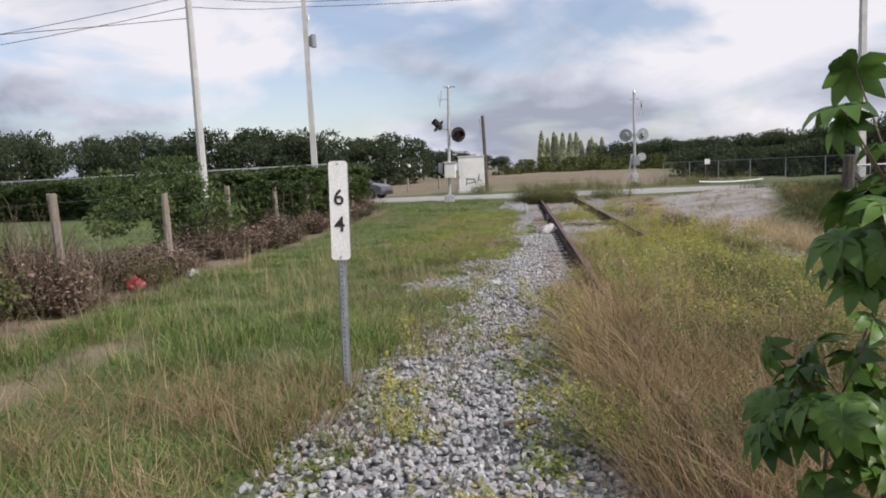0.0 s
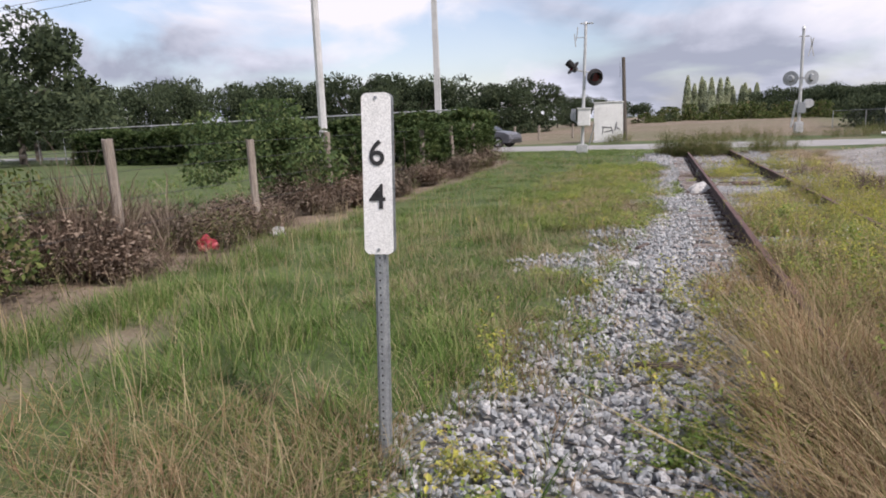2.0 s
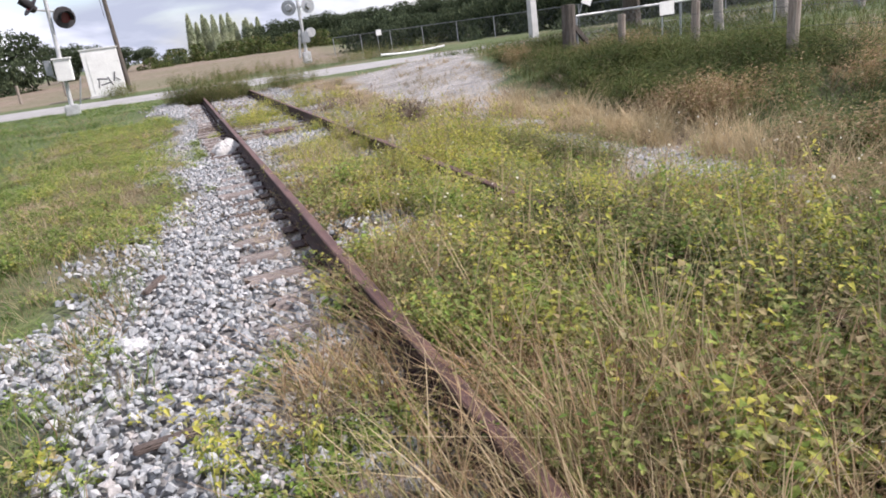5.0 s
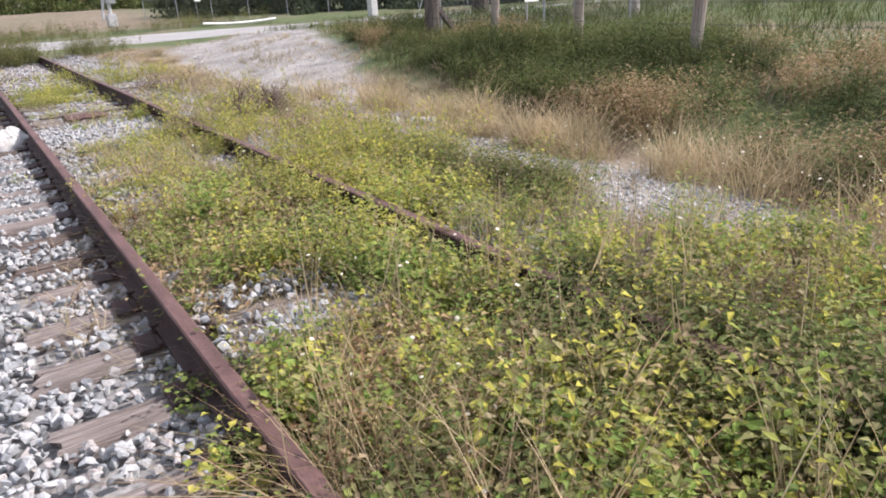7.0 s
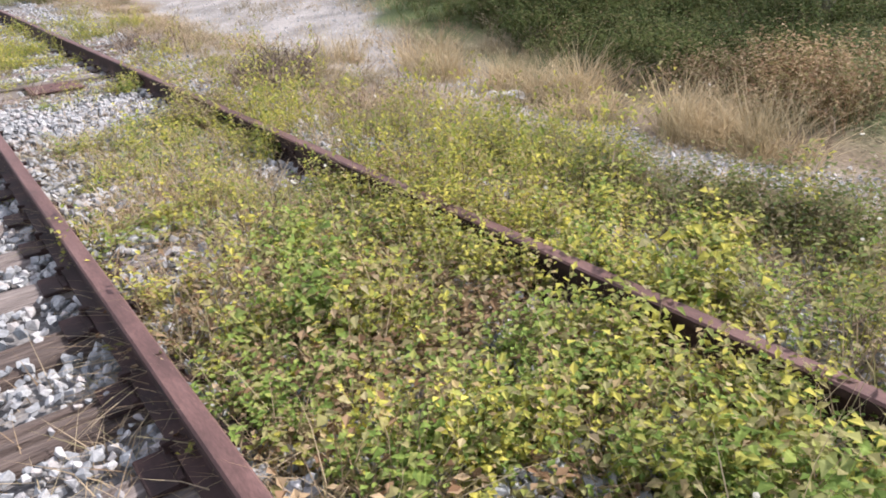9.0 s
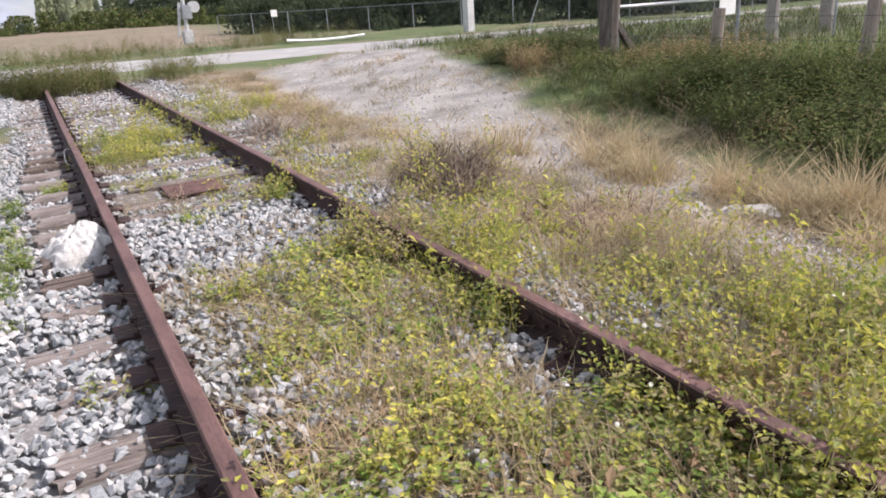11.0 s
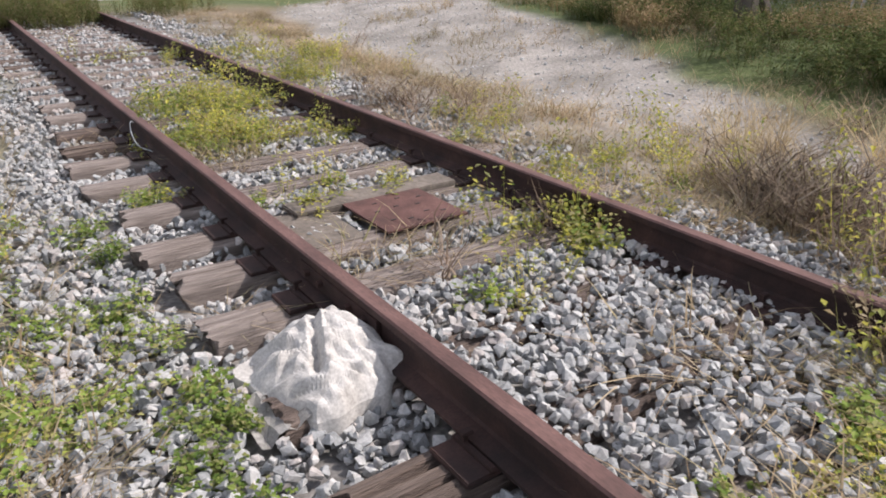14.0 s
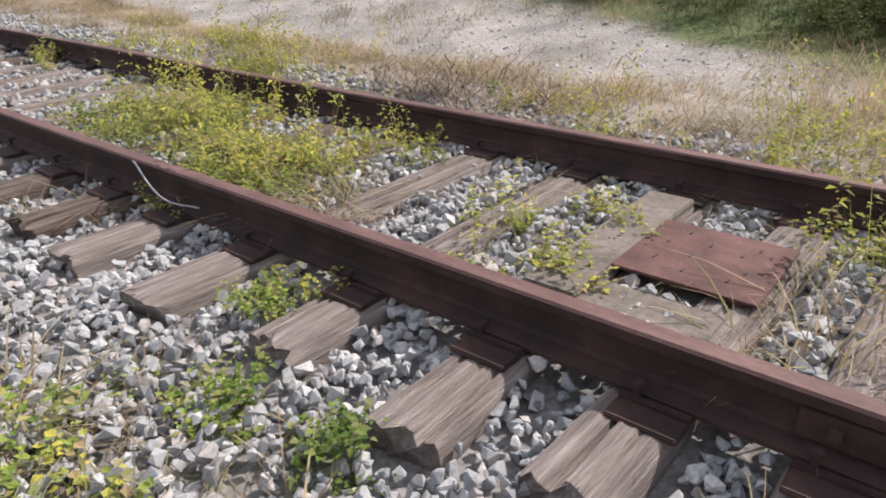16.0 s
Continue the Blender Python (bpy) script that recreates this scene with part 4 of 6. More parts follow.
def blade(r, h, w, lean, turn, at=(0, 0)):
    c, s = math.cos(turn), math.sin(turn)
    vs = []
    for u, k in ((0, 1.0), (0.4, 0.8), (0.75, 0.5)):
        d = lean * u * u
        for e in (-1, 1):
            vs.append((at[0] + c * d - s * e * w * k, at[1] + s * d + c * e * w * k, h * u * (1 - 0.25 * lean / h * u)))
    vs.append((at[0] + c * lean, at[1] + s * lean, h * (1 - 0.25 * lean / h)))
    return tri(vs, [(0, 1, 3), (0, 3, 2), (2, 3, 5), (2, 5, 4), (4, 5, 6)])


def tuft(r, n, h, spread, w=0.003, bend=0.5):
    out = []
    for _ in range(n):
        a = r.random() * 6.283
        q = spread * math.sqrt(r.random())
        hh = h * (0.45 + 0.6 * r.random())
        out.append(blade(r, hh, w * (0.7 + 0.6 * r.random()), hh * bend * (0.2 + r.random()), a + r.normal() * 0.8, (q * math.cos(a), q * math.sin(a))))
    return join(out)


def leaf(p, way, length, width, droop):
    p, way = np.array(p, float), np.array(way, float)
    way = way / (np.linalg.norm(way) + 1e-9)
    side = np.cross(way, (0, 0, 1.0))
    side = side / (np.linalg.norm(side) + 1e-9)
    up = np.cross(side, way)
    mid = p + way * length * 0.45
    tip = p + way * length - np.array((0, 0, droop * length))
    return tri([p, mid + side * width + up * width * 0.35, tip, mid - side * width + up * width * 0.35], [(0, 2, 1), (0, 3, 2)])


def weed(r, stems, h, leaves, size, spread, slim=0.32):
    """Branched stalks set with small folded leaves."""
    out = []
    for _ in range(stems):
        a = r.random() * 6.283
        base = np.array((spread * 0.35 * math.cos(a) * r.random(), spread * 0.35 * math.sin(a) * r.random(), 0))
        top = base + np.array((spread * math.cos(a) * r.random(), spread * math.sin(a) * r.random(), h * (0.5 + 0.5 * r.random())))
        e = np.array((-math.sin(a), math.cos(a), 0)) * 0.0025
        out.append(tri([base - e, base + e, top], [(0, 1, 2)]))
        for _ in range(leaves):
            u = 0.15 + 0.85 * math.sqrt(r.random())
            p = base + (top - base) * u + r.normal(size=3) * 0.03 * (h + 0.2)
            p[2] = max(p[2], 0.01)
            b = r.random() * 6.283
            k = size * (0.6 + 0.7 * r.random())
            out.append(leaf(p, (math.cos(b), math.sin(b), 0.5 * r.normal() + 0.15), k, k * slim, 0.3 * r.random()))
    return join(out)


def leafy_clump(r, stems, h, spread, leaves, size, slim=0.36):
    """A small bush: stems fan out, each set with broad pointed leaves in twos that shrink towards the tip."""
    out = []
    for _ in range(stems):
        a, q = r.random() * 6.283, math.sqrt(r.random())
        hh = h * (0.55 + 0.45 * r.random()) * (1.05 - 0.35 * q)
        top = np.array((spread * q * math.cos(a), spread * q * math.sin(a), hh))
        base = top * (0.3, 0.3, 0)
        e = np.array((-math.sin(a), math.cos(a), 0)) * 0.003
        out.append(tri([base - e, base + e, top], [(0, 1, 2)]))
        for k in range(leaves):
            u = 0.25 + 0.75 * (k + r.random()) / leaves
            p = base + (top - base) * u + r.normal(size=3) * 0.012
            b = 2.4 * k + r.normal() * 0.5
            z = size * (0.65 + 0.6 * r.random()) * (1.15 - 0.45 * u)
            way = np.array((math.cos(b), math.sin(b), 0.35 + 0.35 * r.normal()))
            way /= np.linalg.norm(way)
            side = np.array((-math.sin(b), math.cos(b), 0.25 * r.normal()))
            up = np.cross(way, side)
            w = z * slim
            t = p + way * z - np.array((0, 0, 0.25 * z))
            out.append(tri([p, p + way * z * 0.35 + side * w + up * w * 0.3, p + way * z * 0.38, p + way * z * 0.35 - side * w + up * w * 0.3, t], [(0, 2, 1), (0, 3, 2), (1, 2, 4), (2, 3, 4)]))
    return join(out)


def stalks(r, n, h, spread, twigs=3):
    out = []
    for _ in range(n):
        a = r.random() * 6.283
        p = np.array((spread * (r.random() - 0.5), spread * (r.random() - 0.5), 0))
        hh = h * (0.5 + 0.5 * r.random())
        for k in range(twigs):
            s = p + np.array((0, 0, hh * 0.25 * k))
            b = a + r.normal() * 1.2
            t = s + np.array((hh * 0.45 * math.cos(b), hh * 0.45 * math.sin(b), hh * (0.75 - 0.1 * k)))
            m = (s + t) / 2 + r.normal(size=3) * 0.05 * hh
            e = np.array((-math.sin(b), math.cos(b), 0)) * 0.004
            out.append(tri([s - e, s + e, m + e * 0.8, m - e * 0.8, t], [(0, 1, 2), (0, 2, 3), (3, 2, 4)]))
    return join(out)


def bloom(r):
    vs = [(0, 0, 0.004)] + [(0.016 * math.cos(k * 1.2566), 0.016 * math.sin(k * 1.2566), 0) for k in range(5)]
    return tri(vs, [(0, 1 + k, 1 + (k + 1) % 5) for k in range(5)])


def rock(r):
    bm = bmesh.new()
    for _ in range(12):
        d = r.normal(size=3)
        d /= np.abs(d).max() ** 0.5 * np.linalg.norm(d) ** 0.5
        bm.verts.new(d * (1, 0.84, 0.68) * (0.84 + 0.16 * r.random()))
    h = bmesh.ops.convex_hull(bm, input=bm.verts)
    bmesh.ops.delete(bm, geom=[v for v in bm.verts if not v.link_faces], context="VERTS")
    bmesh.ops.triangulate(bm, faces=bm.faces)
    bmesh.ops.recalc_face_normals(bm, faces=bm.faces)
    bm.verts.index_update()
    out = tri([v.co[:] for v in bm.verts], [[v.index for v in f.verts] for f in bm.faces])
    bm.free()
    return out


def strew(name, kinds, x, y, z, size, material, label, category, tilt=0.0, tall=None, parent=None, kind="stuff", tumble=False):
    """Every place gets one of the kinds, turned and sized; all of it one mesh."""
    n = len(x)
    pick = rng.integers(0, len(kinds), n)
    turn = rng.random(n) * 6.283
    tall = np.ones(n) if tall is None else tall
    vs, fs, k = [], [], 0
    for g, (v, f) in enumerate(kinds):
        w = np.nonzero(pick == g)[0]
        if not len(w):
            continue
        c, s = np.cos(turn[w])[:, None], np.sin(turn[w])[:, None]
        if tumble:
            q = rng.normal(size=(len(w), 4)) * (1, 0.5, 0.5, 1)
            q /= np.linalg.norm(q, axis=1)[:, None]
            a, b, d, e = q.T[:, :, None]
            X, Y, Z = v[:, 0][None], v[:, 1][None], v[:, 2][None]
            p = np.stack([(1 - 2 * (d * d + e * e)) * X + 2 * (b * d - a * e) * Y + 2 * (b * e + a * d) * Z, 2 * (b * d + a * e) * X + (1 - 2 * (b * b + e * e)) * Y + 2 * (d * e - a * b) * Z, 2 * (b * e - a * d) * X + 2 * (d * e + a * b) * Y + (1 - 2 * (b * b + d * d)) * Z], 2)
        else:
            p = np.stack([c * v[:, 0] - s * v[:, 1], s * v[:, 0] + c * v[:, 1], np.broadcast_to(v[:, 2], (len(w), len(v))) * tall[w][:, None]], 2)
            if tilt:
                tx, ty = (rng.normal(size=(2, len(w), 1)) * tilt)
                p[:, :, 0] += tx * p[:, :, 2]
                p[:, :, 1] += ty * p[:, :, 2]
        p = p * size[w][:, None, None] + np.stack([x[w], y[w], z[w]], 1)[:, None]
        vs.append(p.reshape(-1, 3))
        fs.append((f[None] + (np.arange(len(w)) * len(v))[:, None, None]).reshape(-1, 3) + k)
        k += len(w) * len(v)
    vs, fs = np.concatenate(vs), np.concatenate(fs)
    me = bpy.data.meshes.new(name)
    me.vertices.add(len(vs))
    me.vertices.foreach_set("co", vs.astype(np.float32).ravel())
    me.loops.add(fs.size)
    me.loops.foreach_set("vertex_index", fs.astype(np.int32).ravel())
    me.polygons.add(len(fs))
    me.polygons.foreach_set("loop_start", np.arange(0, fs.size, 3, dtype=np.int32))
    me.update(calc_edges=True)
    me.shade_flat()
    me.materials.append(material)
    ob = new(name, me)
    if parent:
        ob.parent = parent
    return tagged(ob, label, category, kind=kind)


def spots(n, x0, x1, y0, y1, dense):
    """About n places in a box, kept by the density there."""
    x, y = x0 + (x1 - x0) * rng.random(n), y0 + (y1 - y0) * rng.random(n)
    keep = rng.random(n) < dense(x, y)
    return x[keep], y[keep]


def drift(scale, shift, lo, hi):
    return lambda x, y: smooth(lo, hi, vnoise(x, y, scale, shift))


def off_rail(x, m=0.09):
    return (np.abs(x) > m) & (np.abs(x - GAUGE) > m)


def both(*xy):
    return np.concatenate([a for a, _ in xy]), np.concatenate([b for _, b in xy])


R = np.random.default_rng(21)

# ballast: crushed stones
rocks = [rock(R) for _ in range(10)]
tie_y = np.array(TIES)


def on_tie(x, y):
    return (np.abs(y[:, None] - tie_y).min(1) < 0.125) & (x > -0.6) & (x < 2.1)


def ballast():
    def dense(x, y):
        w = grit_zone(x, y)
        w = w * np.where((x > -0.02) & (y < 8.9), smooth(0.55, 0.7, vnoise(x, y, 0.5, 11)) * 0.6, 1.0)
        far = np.interp(y, [0, 4, 9, 12, 14, 19, 23, 30], [0.66, 0.66, 0.62, 0.75, 1, 1, 0.32, 0.2])
        return w * far

    x, y = spots(165000, -2.9, 2.7, 0.8, 30, dense)
    ok = ~(on_tie(x, y) & (rng.random(len(x)) > np.where(y < 8.8, 0.5, np.where((x > 0) & (y < 16.5), np.where(y < 13.2, 0.3, 0.8), np.where((x < 0) & (y > 13) & (y < 15.4), 0.5, 0.05))))) & off_rail(x, 0.05) & ~((np.abs(x - 0.8) < 0.27) & (np.abs(y - 17.44) < 0.27))
    x, y = x[ok], y[ok]
    size = 0.018 + 0.019 * rng.random(len(x)) ** 1.6
    size = size * np.interp(y, [0, 20, 30], [1, 1, 1.45])
    inner = (x > -0.65) & (x < 2.15)
    z = np.where(inner, -0.055, land(x, y)) + 0.01 + 0.05 * rng.random(len(x)) + np.where(inner & (x > 0.06) & (y < 16.6), 0.035, 0) - 0.045 * smooth(15.2, 16, y) * (x < -0.08) * (x > -0.65) * smooth(22, 20, y)
    near = (x > -1.15) & (x < -0.2) & (y > 16.9) & (y < 18.6)
    pick = np.zeros(len(x), bool)
    pick[rng.permutation(np.nonzero(near)[0])[:300]] = True
    bed = thing("ballast", label="bed of pale grey crushed ballast stones", category="ballast", kind="structure")
    strew("ballast_rest", rocks, x[~pick], y[~pick], z[~pick], size[~pick], M["stone"], "pale grey crushed ballast stones", "", parent=bed, tumble=True)
    meshes = []
    for v, f in rocks:
        me = bpy.data.meshes.new("stone")
        me.from_pydata(v.tolist(), [], f.tolist())
        me.materials.append(M["stone_piece"])
        meshes.append(me)
    for i in np.nonzero(pick)[0]:
        o = new("stone", meshes[rng.integers(0, 10)])
        o.parent = bed
        o.matrix_local = pose(x[i], y[i], z[i] + 0.008, *(rng.random(3) * 360)) @ Matrix.Diagonal((*[size[i]] * 3, 1))
    sx, sy = spots(26000, 2.0, 9, 7.5, 31, lambda a, b: sand_zone(a, b) * 0.95 * (0.3 + 0.7 * smooth(20, 13, b)))
    extra = spots(7000, 2.8, 4.6, 7.2, 15.5, lambda a, b: sand_zone(a, b))
    sx, sy = both((sx, sy), extra)
    strew("loose_gravel", rocks, sx, sy, land(sx, sy) + 0.004, 0.010 + 0.02 * rng.random(len(sx)) ** 1.5, M["pale_gravel"], "scattered pale gravel on the sandy track", "gravel", tumble=True)


ballast()

# lawn left of the line
lawn_kinds = [tuft(R, 8, 0.24, 0.09, 0.0027, 0.9) for _ in range(6)]


def lawn_dense(x, y):
    w = (1 - grit_zone(x, y)) * (1 - 0.93 * dry_zone(x, y))
    return np.clip(w * (0.12 + 1.0 * vnoise(x, y, 0.7, 12) * (0.5 + 0.6 * vnoise(x, y, 2.4, 42))), 0, 1)


x, y = both(spots(11000, -7.2, -1.2, -0.5, 9, lawn_dense), spots(11500, -7.2, -0.9, 9, 20, lawn_dense), spots(6000, -8, -0.8, 20, 35, lawn_dense))
h = np.interp(y, [0, 9, 14, 24, 34], [1.0, 0.75, 0.5, 0.36, 0.34]) * (0.25 + 1.3 * vnoise(x, y, 0.8, 13) ** 1.3) * np.interp(x, [-2.6, -1.5], [1, 0.5])
strew("lawn_grass", lawn_kinds, x, y, land(x, y), 1.0 + 0.5 * rng.random(len(x)) + 0.5 * smooth(16, 30, y), M["lawn"], "rough green grass beside the ballast", "grass", 0.3, h)
x, y = both(spots(3000, -6.8, -0.9, 0, 30, lambda a, b: lawn_dense(a, b) * 0.6 * smooth(0.3, 0.6, vnoise(a, b, 1.1, 43))), spots(3600, -3.6, -1.2, 1, 24, lambda a, b: lawn_dense(a, b) * 0.9 * smooth(0.25, 0.55, vnoise(a, b, 0.7, 72))))
strew("lawn_thatch", [tuft(R, 9, 0.16, 0.11, 0.0024, 1.4) for _ in range(4)], x, y, land(x, y), 0.9 + 0.6 * rng.random(len(x)), M["straw"], "brown dead blades matted in the lawn", "grass", 0.4)
x, y = spots(2600, -6.6, -1.3, 0, 14, lambda a, b: lawn_dense(a, b) * 0.6 * smooth(0.25, 0.6, vnoise(a, b, 0.9, 73)))
strew("seed_stalks", [tuft(R, 3, 0.5, 0.05, 0.0026, 0.3) for _ in range(4)], x, y, land(x, y), 0.8 + 0.4 * rng.random(len(x)), M["pale_straw"], "thin pale seed stalks above the lawn", "grass", 0.12)

x, y = spots(3600, 8.6, 26, 10, 31, lambda a, b: (b < road_near(a) - 0.5) * (0.35 + 0.6 * vnoise(a, b, 2.0, 51)))
strew("paddock_grass", lawn_kinds, x, y, land(x, y), 1.6 + 0.9 * rng.random(len(x)), M["verge"], "dark green and brown grass behind the wooden posts", "grass", 0.3, 0.6 + 0.5 * vnoise(x, y, 1.5, 52))
x, y = spots(2600, -20, -8.6, 6, 28, lambda a, b: 0.35 + 0.6 * vnoise(a, b, 2.0, 53))
strew("paddock_grass", lawn_kinds, x, y, land(x, y), 1.5 + 0.9 * rng.random(len(x)), M["lawn"], "short green grass before the hedge", "grass", 0.3, 0.45 * np.ones(len(x)))

# dry grass: the near left patch, the right verge, the straw clumps
dry_kinds = [tuft(R, 14, 0.5, 0.10, 0.0024, 0.9) for _ in range(6)]


def clump(cx, cy, rad, n):
    a, q = rng.random(n) * 6.283, rad * np.sqrt(rng.random(n))
    return cx + q * np.cos(a), cy + q * np.sin(a)


def verge(x, y):
    edge = np.interp(y, [0, 2.5, 4.5, 7, 8.5, 10], [-0.35, -0.45, -0.5, -0.3, 0.1, 0.3])
    return smooth(-0.15, 0.25, x - edge + 0.3 * (vnoise(x, y, 0.5, 14) - 0.5)) * smooth(3.6, 2.4, x) * smooth(8.6, 5.5, y) * (0.3 + 0.8 * vnoise(x, y, 0.9, 15))


v1 = spots(3900, -1.0, 3.6, 0.9, 9.5, verge)
v2 = both(spots(950, -5.4, -2.0, 0.6, 5.2, lambda a, b: smooth(1.7, 0.3, np.hypot((a + 3.3) / 1.4, (b - 2.5) / 1.5)) * (1 - grit_zone(a, b)) * smooth(0.2, 0.55, vnoise(a, b, 0.45, 74))), clump(-2.45, 3.0, 0.4, 45), clump(-2.6, 3.9, 0.35, 30), clump(-1.95, 5.6, 0.3, 14))
v3 = spots(2600, 2.0, 6.0, 8, 27, lambda a, b: (1 - sand_zone(a, b)) * smooth(0.35, 0.7, vnoise(a, b, 0.9, 16)) * 0.8)
v6 = spots(1500, 4.6, 9.5, 6, 27, lambda a, b: smooth(4.6, 5.8, a) * smooth(0.5, 0.75, vnoise(a, b, 1.0, 44)))
v7 = spots(6200, 1.7, 4.6, 13, 30, lambda a, b: (1 - 0.6 * sand_zone(a, b)) * smooth(0.35, 0.65, vnoise(a, b, 0.5, 45)) * 0.6)
v8 = spots(3400, 0.1, 3.6, 3.0, 14, lambda a, b: off_rail(a) * smooth(0.4, 0.65, vnoise(a, b, 0.5, 47)) * 0.6)
v9 = spots(1500, -3.2, -0.6, 10, 23, lambda a, b: smooth(-0.6, -0.95, a) * (0.3 + 0.7 * vnoise(a, b, 0.6, 64)) * 0.8)
v4 = spots(1900, -0.5, 2.4, 9, 29, lambda a, b: off_rail(a) * smooth(0.5, 0.8, vnoise(a, b, 0.7, 17)) * 0.6)
v5 = both(clump(-0.05, 5.2, 0.36, 90), clump(-0.1, 4.5, 0.42, 120), clump(0.0, 3.5, 0.5, 130), clump(0.05, 2.6, 0.5, 90), clump(0.2, 6.2, 0.16, 24), clump(-0.35, 6.4, 0.25, 20), clump(0.25, 7.0, 0.15, 16), clump(-0.35, 7.3, 0.28, 26), clump(0.12, 8.2, 0.2, 16), clump(0.08, 9.6, 0.15, 14))
x, y = both(v1, v2, v3, v4, v5, v6, v7, v8, v9)
h = np.where(y < 9, 0.62 + 0.5 * vnoise(x, y, 0.8, 18), 0.5) * np.where((x < -0.6) & (y > 9.5), 0.42, np.where(x < -1.5, 0.72, 1.0))
h = h * np.where((x > -0.5) & (x < 2.4) & (y > 9), 0.5, 1) * np.where(y < 2.2, 0.75, 1) * np.where((x > 1.6) & (x < 4.3) & (y > 13), 0.55, 1)
for k, mat, label in ((y < 9.3, M["red_straw"], "golden brown dry grass leaning over the verge"), (y >= 9.3, M["straw"], "pale brown dry grass in scattered tufts")):
    strew("dry_grass", dry_kinds, x[k], y[k], np.where((x[k] > -0.6) & (x[k] < 2.1), -0.05, land(x[k], y[k])), 0.7 + 0.5 * rng.random(k.sum()), mat, label, "grass", 0.35, h[k])
x, y = both(*[clump(cx, cy, rr, n) for cx, cy, rr, n in ((4.55, 12.1, 0.42, 120), (4.3, 11.5, 0.25, 40), (4.3, 13.2, 0.3, 46), (4.6, 15.7, 0.35, 60), (4.9, 16.5, 0.35, 40), (4.45, 10.4, 0.3, 30), (4.75, 13.9, 0.35, 70), (4.75, 14.7, 0.25, 50), (4.4, 9.6, 0.35, 24), (4.3, 17.6, 0.3, 20), (4.4, 8.6, 0.4, 30))])
strew("straw_clump", dry_kinds, x, y, land(x, y), 0.95 + 0.4 * rng.random(len(x)), M["pale_straw"], "pale golden straw clumps along the sandy track", "grass", 0.35, 0.3 + 1.1 * vnoise(x, y, 0.3, 91))

# leafy weeds between and beside the rails
low_weeds = [weed(R, 5, 0.13, 8, 0.022, 0.12, 0.40) for _ in range(6)]
mid_weeds = [weed(R, 6, 0.36, 11, 0.028, 0.16, 0.30) for _ in range(6)]
tall_weeds = [weed(R, 6, 0.55, 11, 0.034, 0.26, 0.28) for _ in range(6)]
leafy = [leafy_clump(R, 12, 0.34, 0.19, 11, 0.046, 0.33) for _ in range(6)]
sprawl = [leafy_clump(R, 9, 0.14, 0.14, 8, 0.034, 0.38) for _ in range(6)]
BUSHES = ((0.44, 11.0, 0.36, 90), (0.94, 10.35, 0.42, 110), (1.2, 9.7, 0.38, 80), (0.35, 12.6, 0.35, 40), (0.6, 13.0, 0.42, 60), (0.85, 14.1, 0.35, 40), (1.32, 12.4, 0.4, 60), (0.95, 14.9, 0.38, 45), (1.65, 15.15, 0.22, 26), (1.05, 14.35, 0.35, 36), (0.45, 19.6, 0.45, 120), (0.75, 20.8, 0.55, 120), (1.1, 19.3, 0.3, 30), (1.5, 16.75, 0.1, 26), (1.5, 14.75, 0.2, 60), (1.3, 13.6, 0.3, 30), (2.3, 14.2, 0.5, 40), (2.2, 12.2, 0.6, 60), (2.0, 21.6, 0.35, 36), (0.9, 16.5, 0.16, 8), (1.15, 17.05, 0.22, 16), (-0.25, 18.45, 0.12, 10), (0.5, 18.0, 0.25, 18), (1.3, 16.9, 0.12, 12), (0.6, 24.2, 0.4, 20), (2.6, 13.0, 0.6, 50), (2.4, 11.2, 0.5, 50), (-0.2, 14.0, 0.15, 8))


def yellow_spots():
    a = both(*[clump(cx, cy, rr * 1.25, int(n * 0.45)) for cx, cy, rr, n in BUSHES])
    b = spots(2100, 0.1, 3.3, 7.5, 13.8, lambda p, q: smooth(0.58, 0.7, vnoise(p, q, 0.6, 19)) * 0.8)
    c = spots(600, 1.65, 3.5, 13, 25, lambda p, q: smooth(0.5, 0.7, vnoise(p, q, 0.6, 20)) * 0.6)
    d = spots(420, -2.0, -0.2, 1.5, 9, lambda p, q: smooth(0.6, 0.75, vnoise(p, q, 0.5, 22)))
    e = spots(1100, 0.1, 3.4, 3, 8, lambda p, q: smooth(0.58, 0.7, vnoise(p, q, 0.7, 23)))
    f = spots(500, 1.2, 2.1, 2.5, 9.0, lambda p, q: smooth(0.25, 0.5, vnoise(p, q, 0.5, 75)))
    g = spots(500, 1.25, 2.0, 10.2, 14.5, lambda p, q: smooth(0.45, 0.6, vnoise(p, q, 0.5, 54)))
    x, y = both(a, b, c, d, e, f, g)
    k = off_rail(x, 0.045) & bare(x, y) & ~((np.abs(x - 0.8) < 0.26) & (np.abs(y - 17.44) < 0.26))
    return x[k], y[k]


def bare(x, y):
    """Open stony gaps between the weeds: 0 within, 1 outside."""
    gaps = ((0.45, 9.75, 0.34, 0.5), (0.35, 12.35, 0.25, 0.3), (1.3, 13.0, 0.2, 0.35))
    return np.prod([np.hypot((x - a) / c, (y - b) / d) > 1 for a, b, c, d in gaps], axis=0).astype(bool)


def lane_free(x, y):
    return 1 - 0.95 * smooth(0.15, 0.5, sand_zone(x, y))


def floor_z(x, y):
    return np.where((x > -0.65) & (x < 2.15), -0.045, land(x, y))


